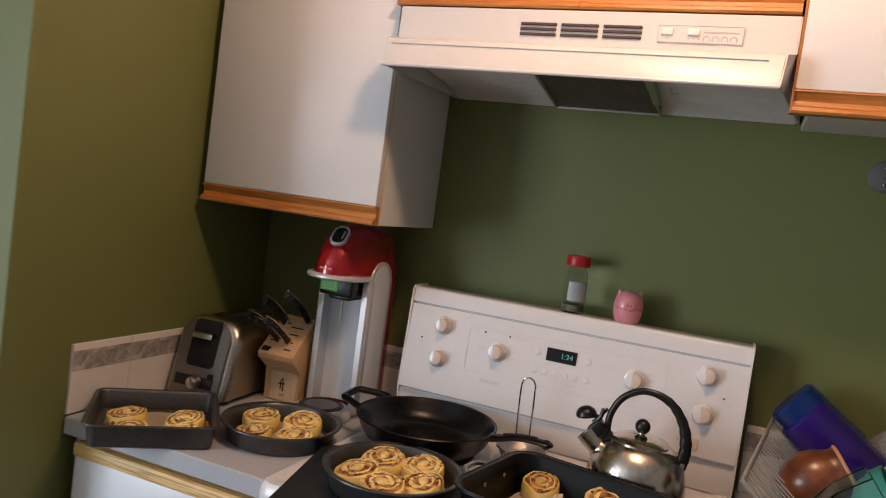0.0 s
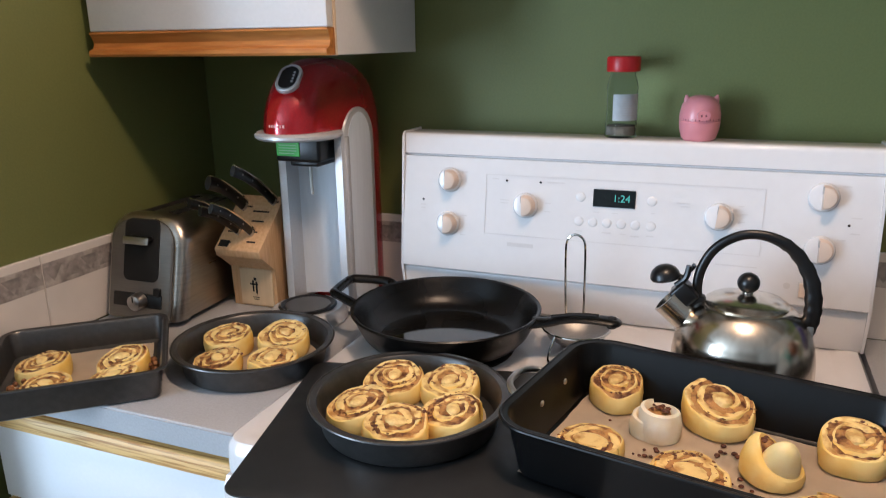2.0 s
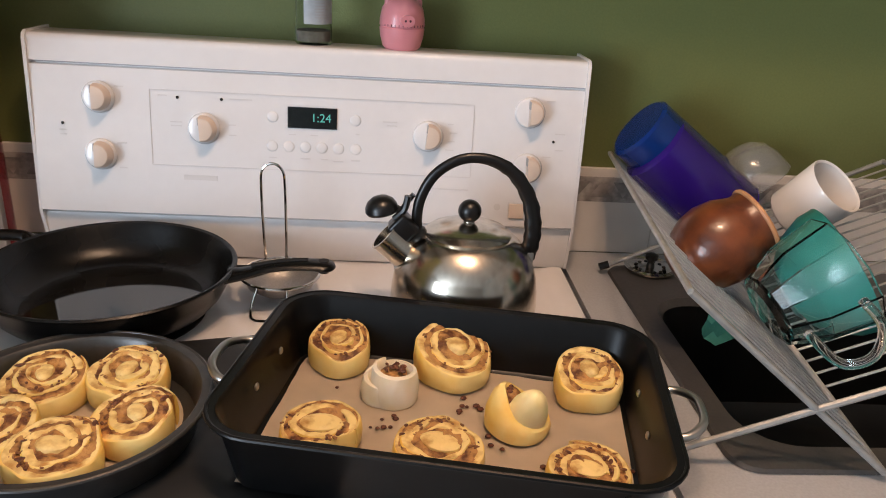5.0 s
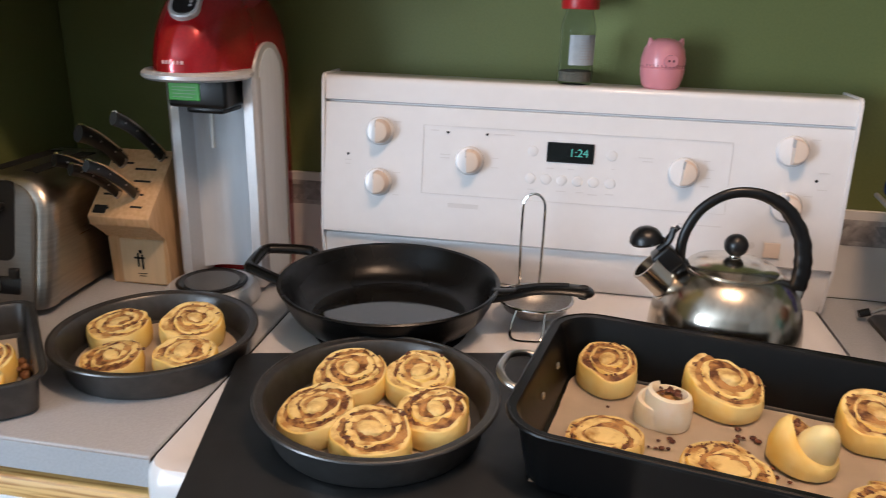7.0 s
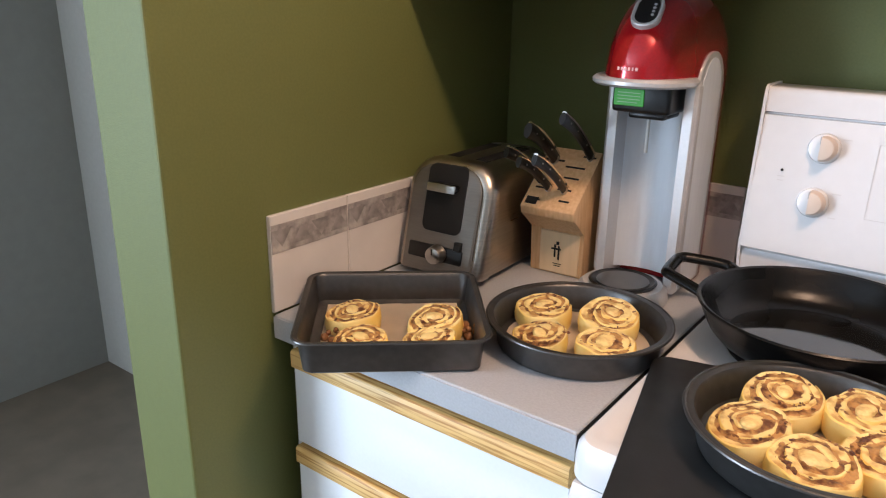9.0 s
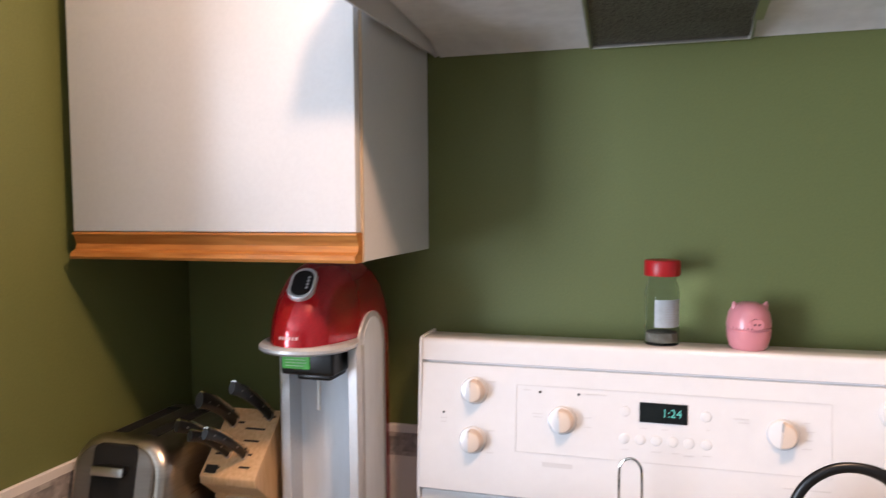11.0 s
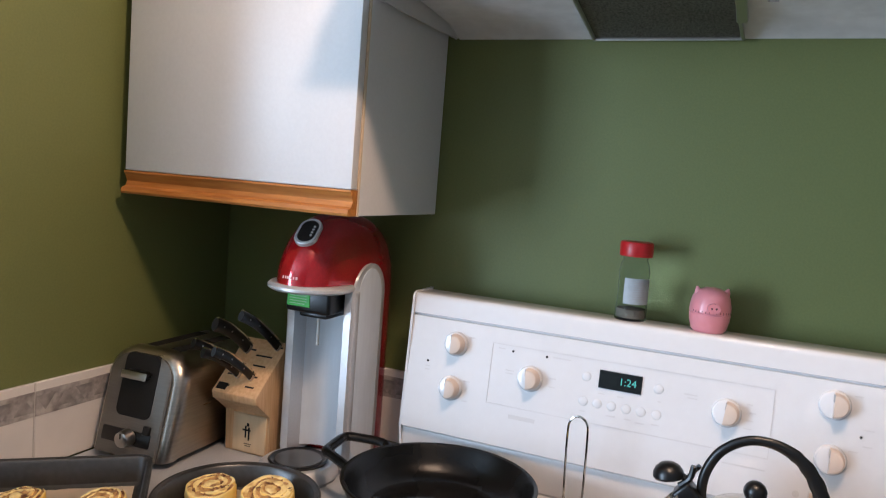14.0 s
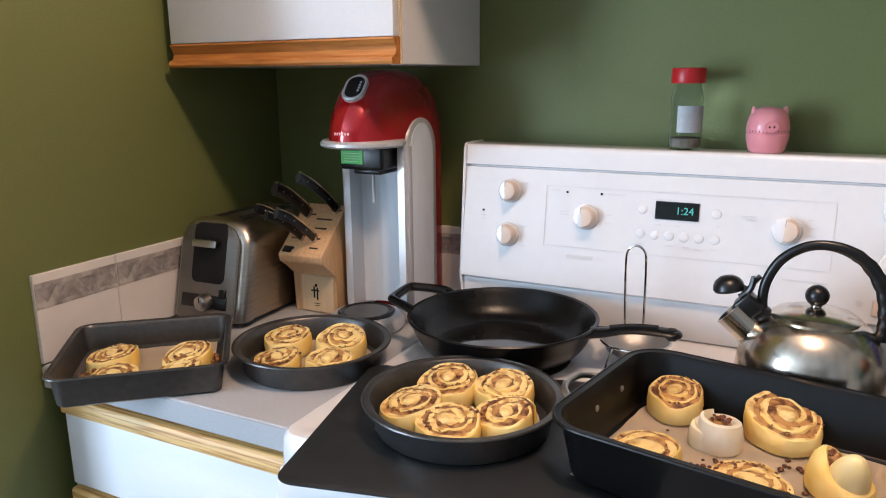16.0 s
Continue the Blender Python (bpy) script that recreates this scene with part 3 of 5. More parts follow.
PARCHMENT = material("parchment_paper", (0.88, 0.72, 0.54), 0.62, vary=0.08, scale=25, bump=0.25, bump_scale=40, stain=0.12, stain_scale=12)
DOUGH = material("raw_dough", (0.87, 0.53, 0.085), 0.42, second=(0.92, 0.75, 0.33), scale=15, bump=0.25, bump_scale=110, stain=0.10, stain_scale=28, sss=0.12, island=0.07)
DOUGH_CUT = material("cut_dough", (0.88, 0.67, 0.28), 0.46, second=(0.54, 0.27, 0.07), scale=60, bump=0.5, bump_scale=180, stain=0.25, stain_scale=60, sss=0.10, edge=(0.46, 0.66), island=0.06)
CREAM_DOUGH = material("pale_dough_skin", (0.90, 0.72, 0.30), 0.5, second=(0.92, 0.81, 0.50), scale=24, bump=0.25, bump_scale=120, sss=0.12)
PALE_DOUGH = material("floured_dough", (0.90, 0.86, 0.76), 0.7, second=(0.80, 0.66, 0.42), scale=22, bump=0.2, bump_scale=140, sss=0.12)
FILLING = material("cinnamon_filling", (0.52, 0.265, 0.085), 0.45, second=(0.13, 0.042, 0.015), scale=85, bump=1.0, bump_scale=260, stain=0.35, stain_scale=50, edge=(0.44, 0.62))
FILL_CHUNK = material("loose_filling", (0.34, 0.16, 0.06), 0.6, second=(0.16, 0.06, 0.022), scale=160, bump=0.8, bump_scale=300)
RAISIN = material("raisin", (0.075, 0.022, 0.013), 0.42, second=(0.17, 0.058, 0.026), scale=200, bump=0.6, bump_scale=400)
BEECH = material("pale_beech", (0.68, 0.45, 0.25), 0.45, second=(0.58, 0.36, 0.18), scale=14, stretch=(14, 14, 1.5), bump=0.08, bump_scale=20, coat=0.15)
RED = material("red_metallic_lacquer", (0.40, 0.006, 0.012), 0.16, 0.35, vary=0.15, scale=300, coat=0.8)
SILVER = material("silver_plastic", (0.58, 0.58, 0.59), 0.36, 0.4, vary=0.05, scale=200)
SATIN = material("satin_column", (0.72, 0.77, 0.83), 0.42, 0.12, vary=0.05, scale=120, stretch=(1, 1, 0.1))


def pan_wall(rings_out, rings_in):
    """A thin-walled vessel from outer rings going up and inner rings going down."""
    return loft(rings_out + rings_in, True, True)


def round_pan(m, r, h, label):
    p = thing("round_cake_pan", m, label, "cake pan", "baking pans")
    rb = r - 0.017
    prof = [(rb - 0.004, 0.0), (rb, 0.002), (rb + 0.001, 0.004), (r - 0.010, h - 0.004), (r - 0.008, h - 0.0015), (r - 0.001, h - 0.002), (r, h - 0.0005), (r - 0.0005, h + 0.001),
            (r - 0.002, h + 0.0012), (r - 0.010, h + 0.0002), (r - 0.0125, h - 0.003), (rb - 0.0012, 0.006), (rb - 0.006, 0.0028)]
    body = part("pan_body", lathe(prof, 64), NONSTICK, p)
    part("rim", tube([((r - 0.0012) * math.cos(radians(a)), (r - 0.0012) * math.sin(radians(a)), h) for a in range(0, 360, 6)], 0.0021, 8, closed=True), NONSTICK, body, "rolled rim")
    return p


def rect_pan(name, m, w, d, h, corner, mat, label, flare=0.012, lip=0.006, category="baking pan"):
    p = thing(name, m, label, category, "baking pans")
    rows = [(-flare - 0.006, 0.0, 1), (-flare, 0.004, 1), (-lip - 0.001, h - 0.004, 1), (-lip, h - 0.002, 1), (-0.0005, h - 0.0015, 1), (0.0, h + 0.0005, 1), (-0.001, h + 0.0018, 1),
            (-lip - 0.001, h + 0.0012, 1), (-lip - 0.004, h - 0.003, 1), (-flare - 0.002, 0.008, 1), (-flare - 0.009, 0.003, 1)]
    part("pan_body", loft([round_rect(w + 2 * o, d + 2 * o, corner + o, z, 7) for o, z, _ in rows]), mat, p)
    part("rim", tube(round_rect(w - 0.002, d - 0.002, corner, h + 0.0004, 7), 0.0022, 8, closed=True), mat, p.children[0], "rolled rim")
    return p


def parchment(w, d, seed, ring=None):
    """A creased sheet with a slightly uneven edge."""
    b = bmesh.new()
    n = 22
    rnd = random.Random(seed)
    grid = []
    for j in range(n + 1):
        row = []
        for i in range(n + 1):
            u, v = i / n - 0.5, j / n - 0.5
            x, y = u * w, v * d
            if ring:
                k = ring / max(ring, math.hypot(x, y))
                x, y = x * k, y * k
            edge = max(abs(u), abs(v)) * 2
            z = 0.0008 + 0.0012 * (0.5 + noise.noise(Vector((x * 22 + seed, y * 22, 0)))) + 0.005 * max(0, edge - 0.86) * (1 + rnd.random())
            row.append(b.verts.new((x, y, z)))
        grid.append(row)
    for j in range(n):
        for i in range(n):
            b.faces.new((grid[j][i], grid[j][i + 1], grid[j + 1][i + 1], grid[j + 1][i]))
    bmesh.ops.solidify(b, geom=b.faces[:], thickness=0.0006)
    return b


def roll_thing(place, r, h, seed, label, group, turns=1.9, slant=(0.0, 0.16), squash=1.0, crumbs=9, pale=False, dough_share=0.52, rise=0.10, loose=None, core=0.0105):
    """A raw spiral roll cut from a log: a dough ribbon wound round a soft core, grainy filling between the turns, raisins in it.
    slant tips the cut top, as a rise for each metre along x and y; loose is the bearing of the ribbon's outer end."""
    h *= 0.88
    turns += 0.45
    rnd = random.Random(seed)
    jitter = rnd.uniform(-50, 50)
    t = thing("cinnamon_roll", pose(*place), label, "cinnamon roll", group)
    skin, top = (PALE_DOUGH, PALE_DOUGH) if pale else (DOUGH, DOUGH_CUT)
    hand = 1 if rnd.random() < 0.7 else -1
    spin = radians(75 + jitter if loose is None else loose) - hand * 2 * math.pi * turns
    pitch = (r - core) / turns
    th = pitch * (dough_share + 0.04)
    heaps = [rnd.uniform(0.1, 0.9) for _ in range(4)]

    def centre(a):
        """Radius of the ribbon's middle line, a from 0 at the core to 1 at its outer end."""
        ang = 2 * math.pi * turns * a
        wob = 1 + 0.20 * (1 - 0.80 * a ** 4) * noise.noise(Vector((math.cos(ang) * 1.2 + seed, math.sin(ang) * 1.2, a * 2.0)))
        return (core * 1.15 + (r - th / 2 - core * 1.15) * a) * wob - th * 0.75 * max(0.0, (a - 0.84) / 0.16) ** 1.6

    def level(x, y):
        """Height of the cut top."""
        f = min(1.0, math.hypot(x, y) / r)
        return h * (1 + rise * (1 - f * f)) + slant[0] * x + slant[1] * y + 0.0022 * noise.noise(Vector((x * 45 + seed, y * 45, 0))) - 0.0025 * f ** 6

    n = int(turns * 44)
    prof = ((-0.5, 0.0, 0.0), (-0.5, 0.90, 0.0), (-0.42, 0.975, 0.0), (-0.15, 1.0, 0.0), (0.2, 1.0, 0.1), (0.42, 0.985, 0.35), (0.52, 0.93, 0.8), (0.55, 0.5, 1.7), (0.5, 0.14, 1.1), (0.40, 0.0, 0.0))
    rings = []
    for i in range(n + 1):
        a = i / n
        ang = hand * 2 * math.pi * turns * a + spin
        rc = centre(a)
        thick = th * max(0.45, 1.0 + 1.1 * noise.noise(Vector((a * 10, seed, 0.5))) + 0.5 * noise.noise(Vector((a * 31, seed, 1.5)))) * min(1, (1 - a) * n / 22 + 0.10)
        cx, sx = math.cos(ang), math.sin(ang) * squash
        hz = level(rc * cx, rc * sx) + 0.0022 * noise.noise(Vector((a * 16, seed, 3.0)))
        ring = []
        for o, z, bl in prof:
            q = rc + o * thick + bl * 0.0018 * a
            ring.append((q * cx, q * sx, z * hz + (0.0005 * noise.noise(Vector((q * 300, ang * 4, seed))) if z > 0.9 else 0)))
        rings.append(ring)
    b = loft(rings)
    b.faces.ensure_lookup_table()
    k = len(prof)
    for i in range(n):
        for j in (1, 2, 3, 4):
            b.faces[i * k + j].material_index = 1
    part("dough", b, [skin, top], t)
    # the soft middle of the spiral, a folded tongue of dough
    long_, wide = core * 1.25, core * 0.85
    tongue = []
    for f, z in ((0.95, 0.3), (1.0, 0.8), (0.97, 0.97), (0.8, 1.04), (0.45, 1.07), (0.1, 1.075)):
        tongue.append([(long_ * f * math.cos(q) * math.cos(spin) - wide * f * math.sin(q) * math.sin(spin), long_ * f * math.cos(q) * math.sin(spin) + wide * f * math.sin(q) * math.cos(spin), z * level(0, 0) * 0.985)
                       for q in (2 * math.pi * w / 18 for w in range(18))])
    part("dough_core", loft(tongue), top, t)
    # the filling lies almost flush between the turns
    m = 54
    reach = []
    for w in range(m):
        turn = ((w / m - spin / (2 * math.pi)) * hand) % 1.0
        a = (turns - ((turns - turn) % 1.0)) / turns
        reach.append(min(centre(a), r - th * 0.75))
    rows = []
    for f in (0.06, 0.2, 0.34, 0.47, 0.6, 0.72, 0.84, 0.94, 1.0):
        row = []
        for w in range(m):
            q = 2 * math.pi * w / m
            x, y = reach[w] * f * math.cos(q), reach[w] * f * math.sin(q) * squash
            row.append((x, y, level(x, y) * 0.985 - 0.0006 + 0.0026 * noise.noise(Vector((x * 150, y * 150, seed)))))
        rows.append(row)
    rows.append([(x * 0.98, y * 0.98, 0.002) for x, y, _ in rows[-1]])
    part("filling", loft(rows), FILLING, t, "grainy cinnamon filling")
    bits = [bmesh.new(), bmesh.new()]
    for w in range(crumbs * 3):
        a = min(max(rnd.gauss(heaps[w % 4], 0.05), 0.02), 1.0) * max(0.1, 1 - 1.0 / turns)
        ang = hand * 2 * math.pi * turns * a + spin
        q = centre(a) + pitch * rnd.uniform(0.25, 0.75)
        x, y = q * math.cos(ang), q * math.sin(ang) * squash
        dark = w % 9 < 2
        size = rnd.triangular(0.0010, 0.0040, 0.0014) if dark else rnd.uniform(0.0010, 0.0022)
        into(ball((0, 0, 0), size, 7, (rnd.uniform(0.9, 2.0), rnd.uniform(0.6, 1.0), 0.42)), bits[0 if dark else 1], Matrix.Translation((x, y, level(x, y) - 0.0002)) @ Matrix.Rotation(rnd.uniform(0, 3.1), 4, "Z"))
    if crumbs:
        tagged(part("raisins", bits[0], RAISIN, t, "dark raisins pressed in the filling"), kind="stuff")
        tagged(part("crumbs", bits[1], FILL_CHUNK, t, "brown sugary crumbs"), kind="stuff")
    return t


# square pan over the counter's edge
rect_pan("square_cake_pan", pose(-0.698, -0.571, 0.914, 0, 0, 41), 0.244, 0.242, 0.046, 0.026, NONSTICK, "dark grey square baking pan overhanging the worktop edge")
pp = tagged(part("parchment_sheet", parchment(0.190, 0.188, 3), PARCHMENT, None, m=pose(-0.697, -0.571, 0.9185, 0, 0, 41)), "brown parchment lining the square pan", "parchment")
for i, (x, y, r, h) in enumerate(((-0.746, -0.596, 0.041, 0.030), (-0.646, -0.543, 0.042, 0.030), (-0.689, -0.642, 0.039, 0.024), (-0.620, -0.586, 0.038, 0.024))):
    roll_thing((x, y, 0.9205), r, h, 11 + i, "small raw cinnamon raisin roll in the square pan", "rolls in the square pan", crumbs=(11, 9, 9, 8)[i], dough_share=(0.42, 0.50, 0.52, 0.55)[i], turns=(2.3, 2.2, 2.2, 2.1)[i], slant=((0.10, 0.12), (0.05, 0.22), (0.0, 0.10), (0.12, 0.10))[i])
for i, (x, y) in enumerate(((-0.770, -0.608), (-0.727, -0.650), (-0.612, -0.520))):
    b = bmesh.new()
    rnd = random.Random(70 + i)
    for _ in range(14):
        ball((rnd.gauss(0, 0.010), rnd.gauss(0, 0.010), rnd.uniform(0.003, 0.016)), rnd.uniform(0.003, 0.006), 7, bm=b)
    tagged(part("filling_crumbs", b, FILL_CHUNK, None, m=pose(x, y, 0.9205)), "clump of loose cinnamon filling and raisins", "filling", "loose filling", "stuff")

round_pan(pose(-0.490, -0.434, 0.914), 0.1225, 0.040, "dark grey round cake pan on the worktop")
tagged(part("parchment_sheet", parchment(0.20, 0.20, 5, 0.095), PARCHMENT, None, m=pose(-0.490, -0.434, 0.9172)), "brown parchment lining the round pan on the worktop", "parchment")
for i, (x, y, r, h, sq) in enumerate(((-0.550, -0.417, 0.044, 0.034, 0.95), (-0.463, -0.388, 0.044, 0.036, 0.95), (-0.517, -0.489, 0.042, 0.026, 0.9), (-0.436, -0.463, 0.042, 0.030, 0.9))):
    roll_thing((x, y, 0.9195), r, h, 31 + i, "raw cinnamon raisin roll in the round pan on the worktop", "rolls in the worktop pan", squash=sq, turns=(2.0, 2.2, 1.9, 1.5)[i], crumbs=(8, 6, 14, 3)[i], dough_share=(0.50, 0.60, 0.40, 0.62)[i], slant=((0.05, 0.15), (-0.10, 0.25), (0.12, 0.20), (0.0, 0.15))[i], core=0.015 if i == 3 else 0.0105)

# ---- toaster: narrow end to the room ----
toaster = thing("toaster", pose(-0.7855, -0.230, 0.914, 0, 0, 2), "brushed steel two-slice toaster with a black lever slot", "toaster")


def arch(w, h, r, n=8, inset=0.0):
    """A loaf-shaped outline in (x, z)."""
    w, h, r = w - 2 * inset, h - inset, r - inset * 0.6
    out = [(-w / 2, 0.012), (-w / 2, h - r)]
    out += [(-w / 2 + r - r * math.cos(radians(90 * i / n)), h - r + r * math.sin(radians(90 * i / n))) for i in range(1, n + 1)]
    out += [(w / 2 - r + r * math.sin(radians(90 * i / n)), h - r + r * math.cos(radians(90 * i / n))) for i in range(0, n + 1)]
    out += [(w / 2, 0.012)]
    return out


def lean_back(ob):
    """The toaster's front slopes back towards its top."""
    for v in ob.data.vertices:
        v.co.y += 0.24 * (v.co.z - 0.09) * max(0.0, min(1.0, (0.03 - v.co.y) / 0.13))
    return ob


TOAST_STEEL = material("brushed_toaster_steel", (0.50, 0.45, 0.39), 0.30, 1.0, vary=0.15, scale=14, stretch=(1, 1, 18), rough_vary=0.06)
bm = loft([[(x, y, z) for x, z in arch(0.165, 0.191, 0.050, 8, ins)] for y, ins in ((-0.117, 0.021), (-0.119, 0.015), (-0.117, 0.008), (-0.111, 0.0025), (-0.102, 0.0), (-0.090, 0.0), (-0.088, 0.0035), (0.104, 0.0035), (0.112, 0.008), (0.116, 0.018))])
shell = lean_back(part("shell", bm, TOAST_STEEL, toaster))
FACE = material("grey_toaster_face", (0.20, 0.187, 0.168), 0.36, 0.7, vary=0.1, scale=30, stretch=(1, 1, 20))
face = lean_back(part("face", loft([[(x - 0.002, y, z) for x, z in arch(0.142, 0.185, 0.040, 8, ins)] for y, ins in ((-0.110, 0.004), (-0.121, 0.004), (-0.1235, 0.007))]), FACE, toaster, "grey metal front panel"))
lean_back(part("lever_slot", loft([[(x, y, z + 0.131) for x, z, _ in round_rect(0.075 - o, 0.106 - o, 0.012, 0)] for y, o in ((-0.119, 0.0), (-0.1248, 0.0), (-0.1254, 0.004))]), DARK_GAP, face, "deep black lever window"))
lv = lean_back(part("lever", box(-0.026, 0.026, -0.140, -0.124, 0.146, 0.157, 0.005, 3), BLACK, face, "black browning lever"))
lean_back(part("lever_cap", box(-0.027, 0.027, -0.1430, -0.1395, 0.145, 0.158, 0.002, 2), STEEL, lv))
lean_back(part("control_strip", box(-0.058, 0.048, -0.1258, -0.119, 0.032, 0.057, 0.004, 2), BLACK, face))
dial = part("dial", lathe([(0.0155, 0), (0.0155, 0.004), (0.0135, 0.018), (0.012, 0.019)], 22), STEEL, face, m=pose(0.004, -0.137, 0.046, 90))
part("pointer", box(-0.001, 0.001, 0.002, 0.012, 0.0188, 0.0196), DARK_GAP, dial, smooth=False)
lean_back(part("button", box(0.031, 0.045, -0.1285, -0.1215, 0.055, 0.069, 0.001, 1), BLACK, face))
for x in (-0.028, 0.028):
    part("bread_slot", box(x - 0.013, x + 0.013, -0.070, 0.085, 0.178, 0.1878, 0.001, 1), DARK_GAP, shell, smooth=False)
for x in (-0.055, 0.055):
    for y in (-0.09, 0.09):
        part("foot", lathe([(0.009, 0), (0.009, 0.013)], 12), BLACK, toaster, m=pose(x, y, 0))

# ---- knife block ----
BLOCK_AT = pose(-0.6434, -0.2173, 0.914, 0, 0, 2)
block = thing("knife_block", BLOCK_AT, "pale beech knife block with black-handled knives", "knife block")
LIP_Y, LIP_Z, RUN, GAIN = -0.047, 0.122, 0.095, 0.082
bprof = [(0.0, 0.0), (0.0, 0.0775), (LIP_Y + 0.004, LIP_Z - 0.014), (LIP_Y, LIP_Z), (LIP_Y + RUN, LIP_Z + GAIN), (LIP_Y + RUN + 0.050, LIP_Z + GAIN - 0.045), (LIP_Y + RUN + 0.050, 0.0)]
bm = prism(bprof, -0.0475, 0.0475)
bmesh.ops.bevel(bm, geom=bm.edges[:], offset=0.002, segments=2, profile=0.5, affect="EDGES", clamp_overlap=True)
wood = part("body", bm, BEECH, block)
logo_panel = part("front_panel", box(-0.030, 0.041, -0.0025, 0.001, 0.003, 0.074, 0.001, 1), material("light_beech_panel", (0.70, 0.53, 0.33), 0.5, vary=0.08, scale=12, stretch=(10, 10, 1)), block)
for a, b_, c, d in ((-0.003, 0.0, 0.030, 0.052), (0.004, 0.007, 0.026, 0.050), (-0.008, 0.009, 0.043, 0.046), (0.0005, 0.0055, 0.052, 0.0575), (-0.004, 0.011, 0.0185, 0.0195), (-0.002, 0.009, 0.0145, 0.0155)):
    part("brand_mark", box(a, b_, -0.0032, -0.002, c, d), DARK_GAP, logo_panel, "small dark branded mark", smooth=False)
FS = Matrix.Translation((0, LIP_Y, LIP_Z)) @ pose(0, 0, 0, math.degrees(math.atan2(GAIN, RUN)))
for x, along, w in ((-0.028, 0.016, 0.018), (0.022, 0.020, 0.018), (-0.028, 0.040, 0.016), (0.014, 0.042, 0.024), (0.016, 0.066, 0.026), (0.014, 0.088, 0.034), (-0.026, 0.098, 0.034), (0.030, 0.112, 0.022)):
    part("slot", box(x - w / 2, x + w / 2, along - 0.0016, along + 0.0016, -0.004, 0.0006), DARK_GAP, wood, smooth=False, m=FS)
part("slot", box(-0.042, -0.022, 0.006, 0.020, -0.004, 0.0007), DARK_GAP, wood, "square slot for the shears", smooth=False, m=FS)


def knife(x, along, length, wide, yaw, label):
    """A riveted handle with a steel spine; its way out of the block is flatter than the block's face."""
    k = thing("kitchen_knife", BLOCK_AT @ FS @ Matrix.Translation((x, along, 0.0)) @ pose(0, 0, 0, 15, 0, 0) @ pose(0, 0, 0, 0, yaw, 0), label, "kitchen knife", "knives in the block")
    path = smooth_path([(0, 0, -0.004), (0, 0.003, length * 0.3), (0, 0.002, length * 0.7), (0, -0.005, length)], 5)
    m = len(path)
    part("handle", tube(path, [wide * (0.80 + 0.30 * abs(i / (m - 1) - 0.4)) for i in range(m)], 10, flat=0.55), BLACK, k)
    part("tang", tube([p + Vector((0, wide * 1.02, 0)) for p in path], 0.0022, 6, flat=1.8), CHROME, k, "steel spine of the handle")
    part("bolster", lathe([(wide * 0.85, -0.004), (wide * 0.85, 0.007)], 12), STEEL, k, m=pose(0, 0, 0) @ Matrix.Diagonal((0.6, 1, 1, 1)))
    for f in (0.35, 0.6, 0.82):
        p = path[int(f * (m - 1))]
        part("rivet", tube([p + Vector((-wide * 0.58, 0, 0)), p + Vector((wide * 0.58, 0, 0))], 0.0015, 8), STEEL, k)


for x, along, l, w, yaw in ((0.032, 0.112, 0.148, 0.0095, 2), (-0.026, 0.098, 0.118, 0.0125, 0), (0.016, 0.040, 0.130, 0.0085, 0), (-0.012, 0.040, 0.112, 0.0085, -3), (-0.030, 0.052, 0.118, 0.009, -6)):
    knife(x, along, l, w, yaw, "kitchen knife with a black riveted handle in the block")

# ---- drink machine ----
soda = thing("soda_machine", pose(-0.512, 0.0, 0.914), "red and silver home soda machine under the cabinet", "soda machine")
rings = []
for i in range(19):
    a = radians(89 * i / 18)
    k = math.cos(a)
    z = 0.331 + 0.1225 * math.sin(a)
    front, back = -0.165 - 0.137 * k ** 0.86, -0.165 + 0.134 * k ** 0.80
    cy, ry, rx = (front + back) / 2, (back - front) / 2, 0.0645 * k ** 0.62
    ring = []
    for j in range(44):
        q = 2 * math.pi * j / 44
        c, d = math.cos(q), math.sin(q)
        e = 0.85 if d < 0 else 0.85 - 0.43 * min(1.0, d * 3)
        ring.append((rx * math.copysign(abs(c) ** e, c), cy + ry * math.copysign(abs(d) ** e, d), z))
    rings.append(ring)
head = part("head", loft(rings, True, True), RED, soda, "glossy red domed head")
back_ring = [(x, y) for x, y, _ in rings[0] if y > -0.130]
back_ring.sort(key=lambda p: math.atan2(p[1] + 0.14, p[0]))
part("back_shell", loft([[(x, y, z) for x, y in back_ring] for z in (0.004, 0.3312)]), RED, soda, "glossy red back")
for s in (-1, 1):
    n = 14
    outl = [(-0.208, 0.010), (-0.208, 0.312)] + [(-0.149 - 0.059 * math.cos(radians(180 * i / n)), 0.312 + 0.058 * math.sin(radians(180 * i / n))) for i in range(1, n)] + [(-0.090, 0.312), (-0.090, 0.010)]
    side = part("side_panel", loft([[(s * x, cy_ + (y - cy_) * f, z) for y, z in outl for cy_ in (-0.149,)] for x, f in ((0.050, 1.0), (0.0635, 1.0), (0.0665, 0.93))]), SILVER, soda, "silver arched side panel")
    inset = [(-0.149 + (y + 0.149) * 0.72, 0.014 + (z - 0.01) * 0.965) for y, z in outl]
    part("side_inset", loft([[(s * x, y, z) for y, z in inset] for x in (0.0660, 0.0672)]), SATIN, side)
    part("post", box(s * 0.062 - 0.008, s * 0.062 + 0.006, -0.204, -0.184, 0.02, 0.325, 0.004, 3), SILVER, soda)
bm = loft([[(0.054 * math.sin(radians(q)), -0.150 - 0.030 * (1 - math.cos(radians(q))) - o, z) for q in range(-90, 91, 12)] for o in (0.0,) for z in (0.02, 0.325)], False, False, closed=False)
part("column", bm, SATIN, soda, "satin silver column")
